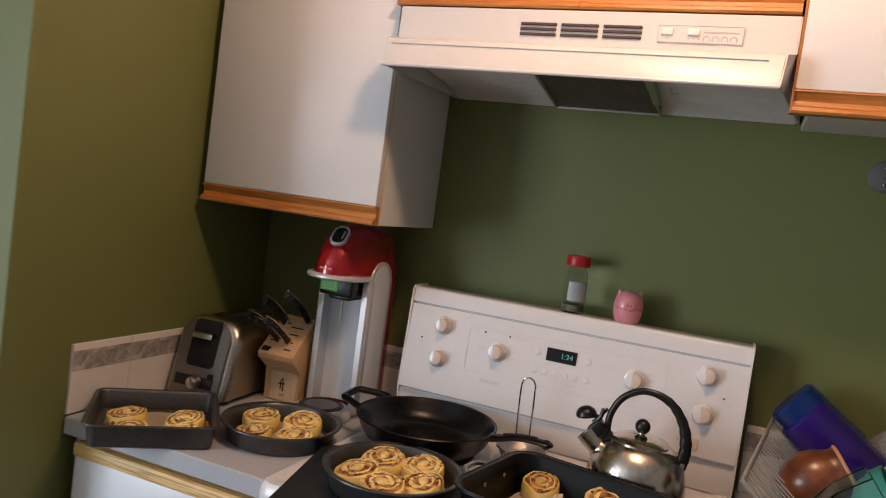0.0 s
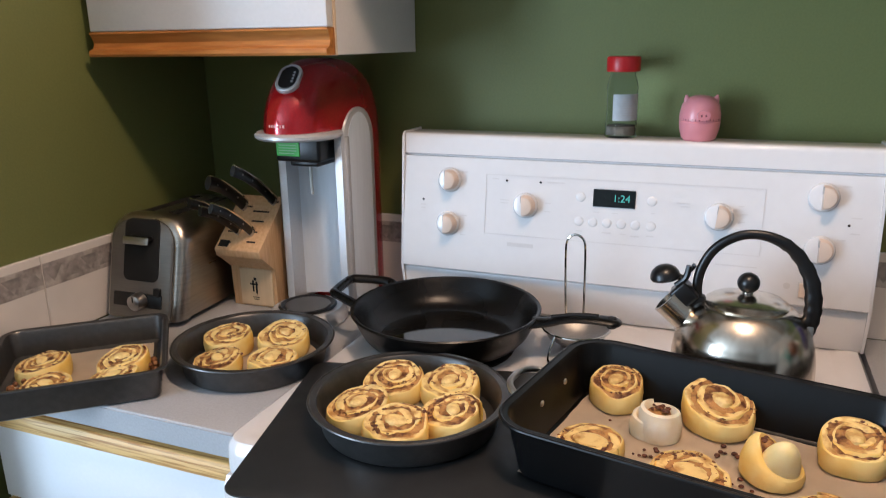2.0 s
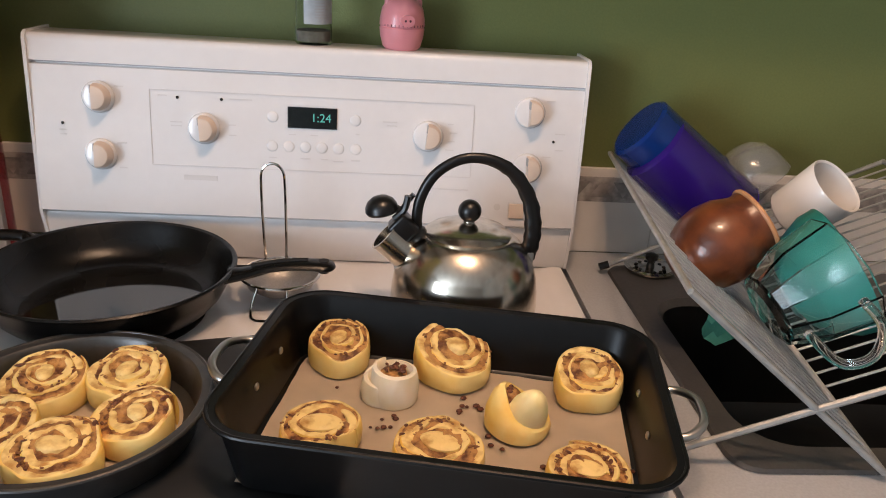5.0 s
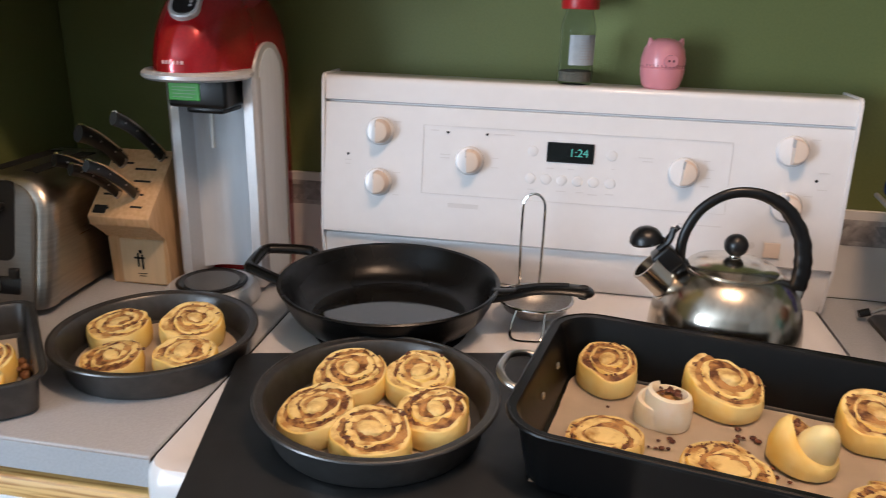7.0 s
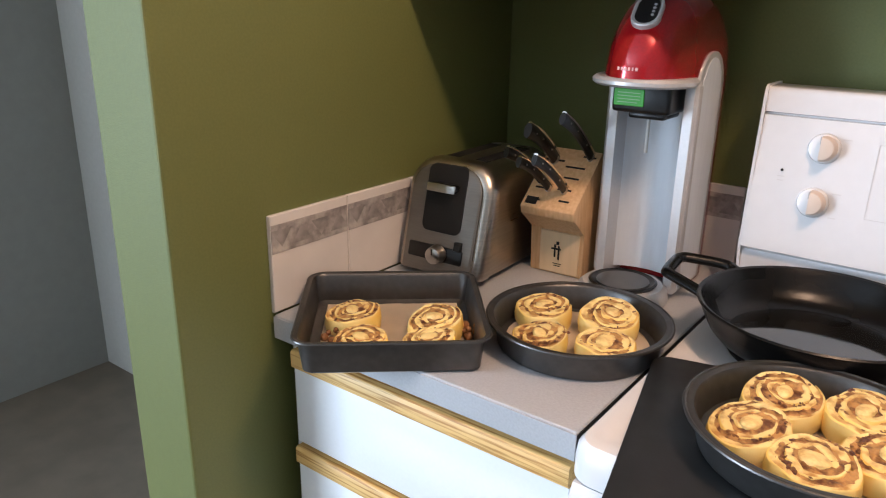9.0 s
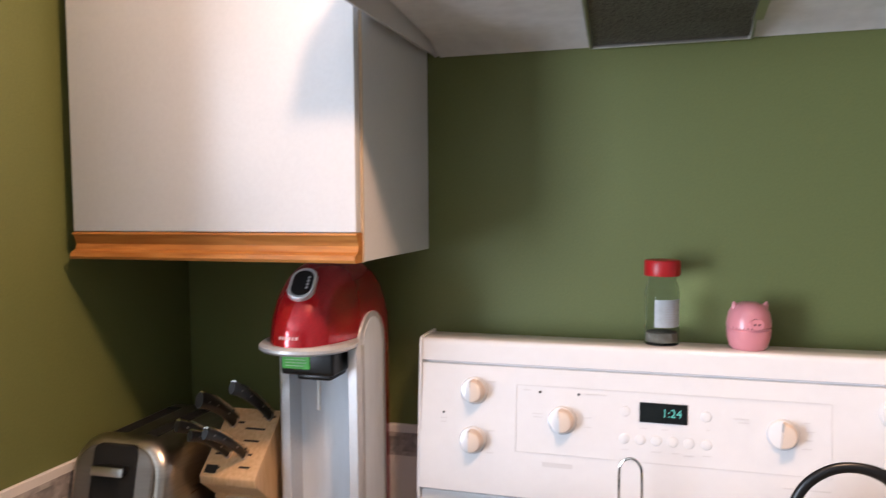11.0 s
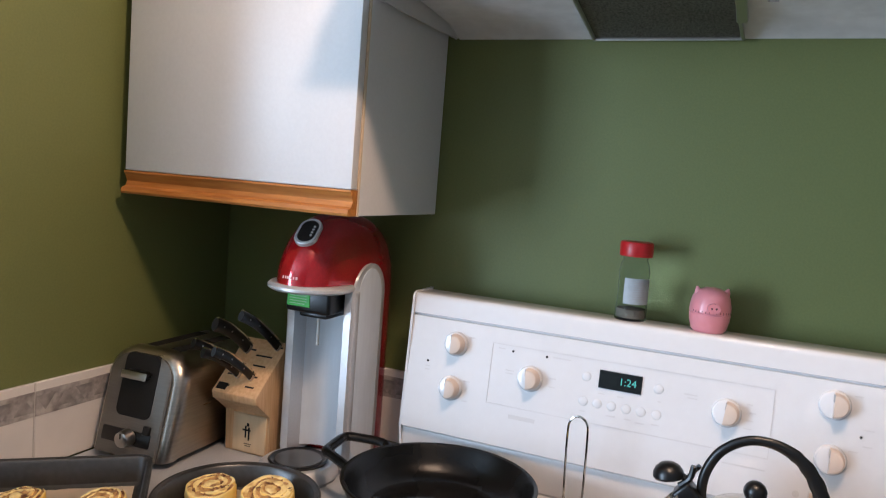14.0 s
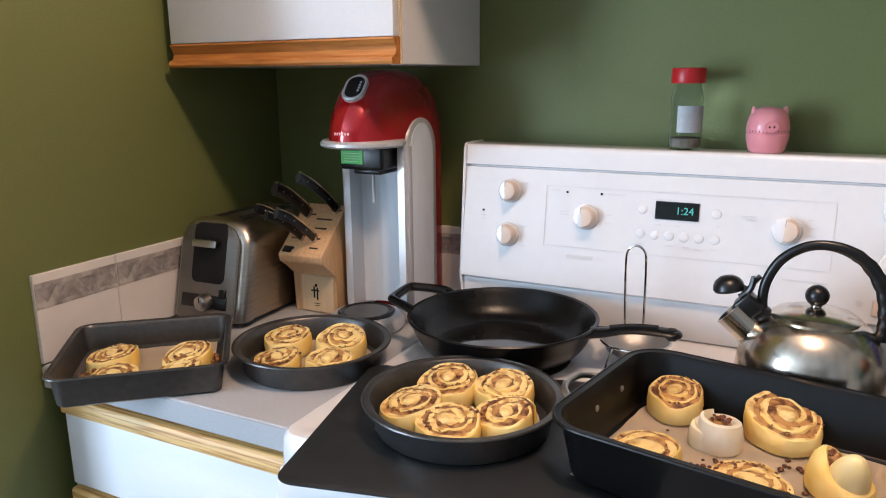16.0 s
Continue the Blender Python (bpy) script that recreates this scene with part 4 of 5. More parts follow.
part("collar", lathe([(0.060, 0.325), (0.069, 0.325), (0.0735, 0.3285), (0.0735, 0.333), (0.069, 0.337), (0.06, 0.3375)], 44), SILVER, soda, "silver collar ring", m=pose(0, -0.236, 0))
nozzle = part("nozzle_block", box(-0.044, 0.044, -0.247, -0.17, 0.284, 0.326, 0.006, 3), BLACK, soda)
part("nozzle_chin", box(-0.020, 0.036, -0.240, -0.18, 0.276, 0.286, 0.004, 2), BLACK, nozzle)
part("green_label", box(-0.040, 0.006, -0.2485, -0.2465, 0.294, 0.318, 0.001, 1), material("green_label", (0.05, 0.48, 0.04), 0.4), nozzle, "small bright green label")
for z in (0.2985, 0.303, 0.3075, 0.312):
    part("print", box(-0.034, -0.004 + 0.004 * (z > 0.3), -0.2491, -0.2484, z, z + 0.0012), material("pale_print", (0.35, 0.6, 0.32), 0.5) if "pale_print" not in bpy.data.materials else bpy.data.materials["pale_print"], nozzle, "unreadable pale print", smooth=False)
part("carbonating_tube", tube([(0.0, -0.207, 0.28), (0.0, -0.207, 0.222)], 0.0028, 10), material("white_plastic", (0.7, 0.7, 0.68), 0.4), nozzle)
base_ = part("base", lathe([(0.066, 0.0), (0.070, 0.006), (0.067, 0.020), (0.060, 0.026), (0.020, 0.027)], 40), SILVER, soda, "round silver base", m=pose(0, -0.244, 0))
part("drip_ring", lathe([(0.050, 0.026), (0.052, 0.029), (0.048, 0.031), (0.044, 0.028), (0.02, 0.028)], 40), BLACK, base_)
part("drip_tray", lathe([(0.040, 0.0275), (0.040, 0.0295), (0.01, 0.0295)], 32), material("grey_drip_tray", (0.10, 0.10, 0.10), 0.3, 0.5), base_)
nrm = Vector((0.10, -0.66, 0.74)).normalized()
om = Matrix.Translation((0.004, -0.262, 0.424)) @ nrm.to_track_quat("Z", "Y").to_matrix().to_4x4()
ring_o = part("button_ring", loft([[(x, y, z) for x, y, _ in round_rect(0.040 - o, 0.060 - o, 0.020 - o / 2, 0, 8)] for z, o in ((-0.014, 0.0), (0.001, 0.0), (0.0025, 0.004), (0.0015, 0.008))]), SILVER, head, "silver oval button surround", m=om)
oval = part("button_panel", loft([[(x, y, z) for x, y, _ in round_rect(0.031 - o, 0.049 - o, 0.0155 - o / 2, 0, 8)] for z, o in ((0.0005, 0.0), (0.0028, 0.002))]), BLACK, head, "black oval button panel", m=om)
for i in range(4):
    part("button", lathe([(0.0022, 0), (0.0022, 0.001)], 10), SILVER, oval, m=pose(0.009, -0.010 + i * 0.0065, 0.0025))
MARK = material("pale_lettering", (0.70, 0.50, 0.50), 0.4)
for i, w in enumerate((0.0030, 0.0024, 0.0034, 0.0026, 0.0020, 0.0036)):
    x = -0.014 + i * 0.0052
    c = (abs(x) / 0.064) ** (1 / 0.85)
    part("brand_mark", box(-w / 2, w / 2, -0.0012, 0.003, 0, 0.0046, 0.0004, 1), MARK, head, "pale maker's mark", m=pose(x, -0.167 - 0.1335 * (1 - c * c) ** 0.425, 0.3475, -10, 0, x * 600))

# ---- things on the cooktop ----
TOP = SZ - 0.003
skillet = thing("skillet", pose(-0.229, -0.289, TOP + 0.0115, 0, 0, 0), "large black cast iron skillet with a helper handle", "skillet")
R = 0.150
prof = [(0.104, 0.0), (0.112, 0.0015), (0.121, 0.007), (0.131, 0.018), (0.139, 0.033), (R - 0.005, 0.048), (R - 0.001, 0.0525), (R, 0.055), (R - 0.002, 0.057), (R - 0.006, 0.0555), (R - 0.011, 0.047), (0.1315, 0.030), (0.123, 0.018), (0.113, 0.0105), (0.104, 0.0072), (0.092, 0.0065)]
part("pan_body", lathe(prof, 72), CAST, skillet)
part("oil_film", lathe([(0.105, 0.006), (0.105, 0.0078), (0.02, 0.0078)], 56), OILED, skillet, "glossy oiled cooking surface")
DZ = -0.0115
hp = [p + Vector((0, 0, DZ)) for p in smooth_path([(0.143, -0.004, 0.060), (0.165, -0.004, 0.063), (0.205, 0.0, 0.076), (0.245, 0.004, 0.078), (0.272, 0.006, 0.072)], 6)]
n = len(hp)
hand_bar = part("handle", tube(hp, [(0.0085 + 0.0045 * (i / (n - 1)) ** 1.5) * (1.0, 0.86, 0.62, 0.2)[max(0, i - n + 4)] for i in range(n)], 12, flat=1.35), CAST, skillet, "long cast iron handle")
hand_bar.data.transform(Matrix.Translation((0, 0, 0.0565)) @ Matrix.Diagonal((1, 1, 0.55, 1)) @ Matrix.Translation((0, 0, -0.0565)))
part("handle_groove", tube([Vector((p.x, p.y, (p.z - 0.0565) * 0.55 + 0.0565 + 0.0064)) for p in hp[7:18]], 0.0030, 8, flat=1.0), DARK_GAP, hand_bar)
part("hang_hole", lathe([(0.0065, -0.0075), (0.0065, 0.0085)], 16), DARK_GAP, hand_bar, m=pose(0.258, 0.005, 0.0595))
part("rib", tube(smooth_path([(0.140, -0.022, 0.0485), (0.166, -0.014, 0.0525), (0.2, -0.006, 0.0615)], 5), 0.005, 8), CAST, skillet)
part("rib", tube(smooth_path([(0.140, 0.016, 0.0485), (0.166, 0.008, 0.0525), (0.2, 0.004, 0.0615)], 5), 0.005, 8), CAST, skillet)
ear = [p + Vector((0, 0, DZ)) for p in smooth_path([(-0.143, -0.024, 0.058), (-0.184, -0.008, 0.064), (-0.198, -0.002, 0.066), (-0.203, 0.010, 0.066), (-0.207, 0.056, 0.068), (-0.205, 0.068, 0.068), (-0.195, 0.076, 0.068), (-0.145, 0.090, 0.064), (-0.124, 0.079, 0.058)], 4)]
part("helper_handle", tube(ear, 0.0075, 10, flat=1.15), CAST, skillet, "cast iron loop handle")


sheet = thing("baking_sheet", pose(-0.156, -0.549, SZ + 0.0016, 0, 0, 13.4), "flat dark baking sheet laid over the front burners", "baking sheet")
part("plate", loft([round_rect(0.388 - o, 0.340 - o, 0.022, z, 6) for z, o in ((0.0, 0.002), (0.0012, 0.0), (0.0028, 0.0), (0.0034, 0.002))]), MAT, sheet)
MZ = SZ + 0.0052
round_pan(pose(-0.177, -0.545, MZ), 0.1255, 0.039, "dark grey round cake pan on the baking sheet")
tagged(part("parchment_sheet", parchment(0.20, 0.20, 9, 0.096), PARCHMENT, None, m=pose(-0.177, -0.545, MZ + 0.0032)), "brown parchment lining the round pan on the stove", "parchment")
for i, (x, y) in enumerate(((-0.220, -0.496), (-0.145, -0.487), (-0.230, -0.575), (-0.169, -0.602), (-0.114, -0.555))):
    roll_thing((x, y, MZ + 0.0055), (0.044, 0.042, 0.043, 0.044, 0.042)[i], (0.033, 0.034, 0.031, 0.030, 0.031)[i], 51 + i, "plump raw cinnamon raisin roll in the round pan on the stove", "rolls in the stove pan", crumbs=(12, 7, 10, 10, 12)[i], turns=(2.4, 2.2, 2.0, 1.9, 1.8)[i], dough_share=(0.5, 0.62, 0.48, 0.5, 0.45)[i], slant=((0.0, 0.20), (-0.05, 0.22), (0.10, 0.15), (0.0, 0.12), (0.10, 0.15))[i], core=(0.0105, 0.011, 0.012, 0.0125, 0.0105)[i])

RM = pose(0.173, -0.536, MZ + 0.0004, 0, 0, -10.5)
roaster = rect_pan("roasting_pan", RM, 0.402, 0.278, 0.070, 0.05, ROASTER, "large black roasting pan with steel handles", 0.022, 0.008, "roasting pan")
for s in (-1, 1):
    hp = smooth_path([(s * 0.188, -0.034, 0.052), (s * 0.212, -0.038, 0.056), (s * 0.228, -0.022, 0.060), (s * 0.231, 0.0, 0.061), (s * 0.228, 0.022, 0.060), (s * 0.212, 0.038, 0.056), (s * 0.188, 0.034, 0.052)], 5)
    part("handle", tube(hp, 0.0042, 10), STEEL, roaster, "bent steel loop handle")
    for y in (-0.034, 0.034):
        part("rivet", ball((s * 0.1795, y, 0.050), 0.004, 10, (0.5, 1, 1)), STEEL, roaster)
tagged(part("parchment_sheet", parchment(0.346, 0.222, 13), PARCHMENT, None, m=RM @ pose(0.0, 0.0, 0.0032, 0, 0, 0.6)), "brown parchment lining the roasting pan", "parchment")
RZ = MZ + 0.0065
LAB, GRP = "raw cinnamon raisin roll on parchment in the roasting pan", "rolls in the roasting pan"
roll_thing((0.058, -0.419, RZ), 0.037, 0.037, 81, LAB, GRP, crumbs=11, turns=2.1, dough_share=0.44, slant=(0.0, 0.28))
roll_thing((0.184, -0.433, RZ), 0.047, 0.039, 82, "large raw cinnamon roll with its cut top tipped forward", GRP, crumbs=6, turns=1.8, dough_share=0.5, slant=(-0.14, 0.30), core=0.014)
roll_thing((0.052, -0.562, RZ), 0.043, 0.026, 83, "flattened raw cinnamon roll in the roasting pan", GRP, crumbs=7, squash=0.82, turns=1.6, slant=(0.05, 0.12), core=0.016, loose=-20)
roll_thing((0.161, -0.585, RZ), 0.046, 0.024, 84, LAB, GRP, crumbs=9, squash=0.85, turns=1.7, slant=(0.0, 0.16), core=0.016)
roll_thing((0.323, -0.473, RZ), 0.041, 0.037, 85, LAB, GRP, crumbs=7, turns=1.9, slant=(0.06, 0.24), core=0.012)
roll_thing((0.287, -0.622, RZ), 0.041, 0.026, 86, "crumbly raw cinnamon roll strewn with raisins", GRP, crumbs=24, dough_share=0.42, turns=1.9, slant=(0.0, 0.12), core=0.013)


def cone_roll(place, r, h, tip, seed, mat, label, lean):
    """An end piece: a dough strip folded into a hooded cone with filling inside."""
    t = thing("cinnamon_roll", pose(*place, lean, 0, seed * 40 % 360), label, "cinnamon roll", GRP)
    rings = []
    n, turns = 46, 1.35
    for i in range(n + 1):
        a = i / n
        ang = 2 * math.pi * turns * a
        rc = r * (0.55 + 0.42 * min(1.0, a * 1.05)) - 0.006 * max(0.0, (a - 0.86) / 0.14) ** 1.4
        cut = 0.86 if tip else 0.98
        hz = h * (1.0 - 0.45 * a ** 1.5) * (1 + 0.05 * noise.noise(Vector((a * 5, seed, 0))))
        th = 0.0095 * min(1, (1 - a) * 8 + 0.1)
        rings.append([((rc * (1.0 if z < 0.5 else cut - 0.1 * (z > 0.9) * tip) + o * th) * math.cos(ang), (rc * (1.0 if z < 0.5 else cut - 0.1 * (z > 0.9) * tip) + o * th) * math.sin(ang), z * hz)
                      for o, z in ((-0.5, 0), (-0.5, 0.6), (-0.45, 0.85), (-0.1, 1.0), (0.3, 0.95), (0.5, 0.75), (0.6, 0.35), (0.45, 0.0))])
    part("dough", loft(rings), mat, t)
    if tip:
        part("dough_tip", ball((0.006, -0.006, h * 0.62), r * 0.52, 16, (0.95, 0.85, 1.15)), mat, t)
    part("filling", lathe([(r * 0.55, 0.0), (r * 0.52, h * 0.72), (r * 0.3, h * 0.80), (0.002, h * 0.82)], 20), FILLING, t, "dark crumbly filling")
    b = bmesh.new()
    rnd = random.Random(seed)
    for _ in range(12):
        q, f = rnd.uniform(0, 6.28), rnd.uniform(0.05, 0.42)
        ball((r * f * math.cos(q), r * f * math.sin(q), h * 0.83 + rnd.uniform(0, 0.004)), rnd.uniform(0.0015, 0.0034), 7, (rnd.uniform(0.8, 1.8), rnd.uniform(0.7, 1.2), 0.55), bm=b)
    tagged(part("raisins", b, RAISIN, t, "dark raisins and crumbs"), kind="stuff")


cone_roll((0.117, -0.484, RZ), 0.029, 0.040, False, 3, PALE_DOUGH, "small floured end roll standing in the roasting pan", 0)


def hooded_roll(place, label):
    """The loaf's end: a flat dough collar with a rounded hood folded over the filling."""
    t = thing("cinnamon_roll", pose(*place, 0, 0, 0) @ Matrix.Diagonal((0.86, 0.86, 0.94, 1)), label, "cinnamon roll", GRP)
    wall = []
    for k in range(45):
        q = 2 * math.pi * k / 44
        high = 0.5 + 0.5 * math.cos(q - radians(150))
        hz = 0.017 + 0.034 * high ** 1.3
        rr = 0.0335 + 0.0015 * math.sin(3 * q)
        lean = 0.010 * high
        wall.append([((rr + o - lean * z * z) * math.cos(q), (rr + o - lean * z * z) * math.sin(q) * 0.9, z * hz) for o, z in
                     ((-0.016, 0.0), (-0.013, 0.55), (-0.0115, 0.86), (-0.007, 0.99), (-0.001, 0.97), (0.0035, 0.82), (0.0055, 0.45), (0.004, 0.1), (0.0, 0.0))])
    part("dough_collar", loft(wall, False, False), DOUGH, t, "yellow dough collar folded up on one side")
    egg = []
    for k in range(15):
        a = math.pi * k / 14
        rr = 0.0225 * math.sin(a) ** 0.85 * (1 + 0.26 * math.cos(a))
        egg.append([(max(rr, 0.0004) * math.cos(q), max(rr, 0.0004) * 0.92 * math.sin(q), -0.030 * math.cos(a)) for q in [2 * math.pi * w / 26 for w in range(26)]])
    part("dough_hood", loft(egg), CREAM_DOUGH, t, "pale rounded tongue of dough", m=pose(0.009, -0.008, 0.026, 24, 12, 0) @ Matrix.Diagonal((1.02, 1.0, 1.12, 1)))
    part("filling", ball((-0.0095, 0.008, 0.026), 0.016, 18, (1.0, 0.85, 1.25)), FILLING, t, "dark crumbly filling")
    bb = bmesh.new()
    rn = random.Random(8)
    for _ in range(16):
        q = rn.uniform(1.2, 4.6)
        f = rn.uniform(0.001, 0.010)
        ball((-0.0095 + f * math.cos(q), 0.008 + f * math.sin(q), 0.046 - f * 0.25), rn.uniform(0.0014, 0.0028), 7, (1.3, 1, 0.7), bm=bb)
    tagged(part("raisins", bb, RAISIN, t, "dark raisins and crumbs"), kind="stuff")


hooded_roll((0.240, -0.535, RZ), "folded end roll with a rounded dough tip")
b = bmesh.new()
rnd = random.Random(5)
for cx, cy, k in ((0.195, -0.50, 7), (0.10, -0.535, 5), (0.205, -0.565, 4), (0.125, -0.53, 4), (0.262, -0.600, 8), (0.315, -0.604, 8), (0.075, -0.47, 2)):
    for _ in range(k):
        ball((cx + rnd.gauss(0, 0.008), cy + rnd.gauss(0, 0.007), RZ + 0.001), rnd.uniform(0.0015, 0.0034), 7, (1.2, 1, 0.7), bm=b)
tagged(part("spilled_raisins", b, RAISIN, None), "raisins and crumbs spilled on the parchment", "raisins", kind="stuff")

# strainer
STX, STY = -0.056, -0.222
strainer = thing("tea_strainer", pose(STX, STY, TOP), "small steel strainer with a tall wire handle", "strainer")
part("rim", tube([(0.022 + 0.052 * math.cos(radians(a)), -0.005 + 0.052 * math.sin(radians(a)), 0.034) for a in range(0, 360, 12)], 0.002, 8, closed=True), CHROME, strainer)
part("bowl", lathe([(0.051, 0.034), (0.044, 0.020), (0.026, 0.008), (0.006, 0.004), (0.006, 0.0052), (0.026, 0.0095), (0.043, 0.0215), (0.050, 0.034)], 36, False, False), material("fine_steel_mesh", (0.40, 0.38, 0.36), 0.33, 0.85, vary=0.2, scale=500, bump=0.3, bump_scale=700), strainer, "shiny fine mesh bowl", m=pose(0.022, -0.005, 0))
hd = smooth_path([(-0.014, 0.040, 0.034), (-0.015, 0.036, 0.07), (-0.0155, 0.030, 0.14), (-0.013, 0.029, 0.166), (0.0, 0.0285, 0.175), (0.013, 0.029, 0.166), (0.0155, 0.030, 0.14), (0.015, 0.036, 0.07), (0.014, 0.040, 0.034)], 5)
part("handle", tube([(p.x + 0.010, p.y, p.z) for p in hd], 0.0019, 8), CHROME, strainer, "narrow wire loop handle")
part("rest_loop", tube(smooth_path([(0.000, -0.052, 0.034), (-0.006, -0.064, 0.012), (-0.002, -0.078, 0.002), (0.022, -0.080, 0.0018), (0.036, -0.072, 0.003), (0.038, -0.054, 0.034)], 5), 0.0017, 8), CHROME, strainer)

# kettle
KETTLE = material("scuffed_kettle_steel", (0.74, 0.66, 0.56), 0.19, 1.0, vary=0.22, scale=10, stretch=(6, 6, 0.6), stain=0.3, stain_scale=16, rough_vary=0.07)
kettle = thing("kettle", pose(0.206, -0.287, TOP), "polished steel whistling kettle with a black handle", "kettle")
part("body", lathe([(0.086, 0.0), (0.0905, 0.003), (0.0925, 0.014), (0.0930, 0.032), (0.0920, 0.052), (0.0890, 0.072), (0.0840, 0.089), (0.0765, 0.103), (0.067, 0.114), (0.059, 0.1205), (0.054, 0.1235), (0.02, 0.1245)], 64), KETTLE, kettle)
lid = part("lid", lathe([(0.053, 0.1232), (0.054, 0.1258), (0.048, 0.130), (0.032, 0.135), (0.012, 0.138)], 40), KETTLE, kettle)
part("lid_stem", lathe([(0.010, 0.136), (0.007, 0.139), (0.007, 0.144)], 14), CHROME, lid)
part("lid_knob", ball((0, 0, 0.153), 0.0145, 20, (1, 1, 0.98)), BLACK, lid, "round black knob")
hp = smooth_path([(-0.058, 0.0, 0.112), (-0.064, 0.0, 0.135), (-0.061, 0.0, 0.166), (-0.045, 0.0, 0.197), (-0.015, 0.0, 0.217), (0.019, 0.0, 0.218), (0.050, 0.0, 0.202), (0.072, 0.0, 0.170), (0.080, 0.0, 0.135), (0.079, 0.0, 0.108), (0.073, 0.0, 0.088)], 6)
n = len(hp)
grip = [0.0048 + 0.0032 * min(1, max(0, (i / n - 0.45) * 3)) + 0.0005 * math.sin(i * 1.9) * (i > n * 0.55) for i in range(n)]
part("handle", tube(hp, grip, 12, flat=1.35), BLACK, kettle, "black arched plastic handle")
part("handle_clip", box(-0.066, -0.044, -0.008, 0.008, 0.100, 0.122, 0.003, 2), BLACK, kettle)
part("handle_clip", box(0.072, 0.084, -0.009, 0.009, 0.082, 0.104, 0.003, 2), STEEL, kettle)
sp = Vector((-0.75, 0.0, 0.66)).normalized()
spm = Matrix.Translation((-0.054, -0.004, 0.076)) @ sp.to_track_quat("Z", "Y").to_matrix().to_4x4()
spout = part("spout", lathe([(0.034, -0.004), (0.0255, 0.016), (0.0215, 0.026), (0.0225, 0.0265), (0.0225, 0.0285), (0.0205, 0.029), (0.0205, 0.064), (0.0216, 0.0645), (0.0216, 0.066), (0.0185, 0.066), (0.017, 0.05)], 30), KETTLE, kettle, m=spm)
part("whistle_cap", box(-0.015, 0.015, -0.015, 0.015, -0.014, 0.014, 0.004, 3), BLACK, kettle, "black whistle housing", m=pose(-0.080, -0.002, 0.130, 0, 43, 0))
part("whistle_arm", tube(smooth_path([(-0.084, -0.002, 0.134), (-0.082, -0.001, 0.146), (-0.089, 0.0, 0.152), (-0.100, 0.0, 0.154)], 5), 0.0050, 8), BLACK, kettle)
part("whistle_brace", box(-0.074, -0.052, -0.009, 0.009, 0.110, 0.130, 0.005, 2), BLACK, kettle)
part("whistle_lever", tube(smooth_path([(-0.092, -0.003, 0.140), (-0.080, -0.003, 0.152), (-0.076, -0.003, 0.170)], 5), 0.0042, 8), BLACK, kettle)
part("whistle_lever", tube(smooth_path([(-0.084, 0.004, 0.146), (-0.078, 0.004, 0.158), (-0.069, 0.004, 0.170)], 5), 0.0034, 8), BLACK, kettle)
dome = []
for z, r in ((-0.009, 0.012), (-0.0085, 0.0185), (-0.005, 0.0205), (0.001, 0.0195), (0.007, 0.016), (0.0115, 0.0095), (0.013, 0.002)):
    dome.append((r, z))
part("whistle_ball", lathe(dome, 22), BLACK, kettle, "half-round black thumb lever", m=pose(-0.108, 0.0, 0.155, 0, -12, 0))

# ---- on the stove's back panel ----
jar = thing("spice_jar", pose(-0.006, -0.058, 1.236), "glass spice jar with a red lid and paper label", "spice jar")
GLASS = material("clear_glass", (0.95, 0.97, 0.96), 0.03, trans=1.0, ior=1.45, vary=0.0)
jp = [(0.0245, 0.0), (0.0258, 0.002), (0.0258, 0.022), (0.0245, 0.03), (0.0245, 0.068), (0.0255, 0.080), (0.0225, 0.093), (0.020, 0.098), (0.020, 0.112), (0.0185, 0.112), (0.0185, 0.098), (0.021, 0.092), (0.0238, 0.08), (0.0228, 0.068), (0.0228, 0.03), (0.0238, 0.02), (0.0235, 0.004), (0.01, 0.0032)]
gl = part("glass", lathe(jp, 36), material("thin_jar_glass", (0.86, 0.89, 0.88), 0.05, trans=1.0, ior=1.12, vary=0.0), jar)
gl.visible_shadow = False
part("pepper", lathe([(0.0232, 0.0042), (0.0235, 0.018), (0.022, 0.0185), (0.006, 0.020)], 26), material("ground_pepper", (0.05, 0.042, 0.035), 0.9, second=(0.16, 0.14, 0.11), scale=700, bump=0.8, bump_scale=900), jar)
lb = loft([[(0.0252 * math.cos(radians(a)), 0.0252 * math.sin(radians(a)), z) for a in range(210, 331, 10)] for z in (0.028, 0.070)], False, False, closed=False)
label_p = part("paper_label", lb, material("paper_label", (0.42, 0.44, 0.46), 0.5, vary=0.15, scale=80), jar, "pale paper label")
label_p.data.transform(pose(0, 0, 0, 0, 0, 35))
for i in range(8):
    z = 0.036 + i * 0.0038
    pr = loft([[(0.0254 * math.cos(radians(a)), 0.0254 * math.sin(radians(a)), zz) for a in range(280, 330 - (i % 3) * 6, 8)] for zz in (z, z + 0.0012)], False, False, closed=False)
    part("print", pr, GREY_PRINT, label_p, "unreadable printed line")
bm = lathe([(0.0262, 0.105), (0.0268, 0.107), (0.0268, 0.126), (0.0255, 0.1285), (0.023, 0.129)], 40)
part("lid", bm, material("red_lid", (0.50, 0.014, 0.016), 0.35, vary=0.1), jar, "red ridged plastic lid")

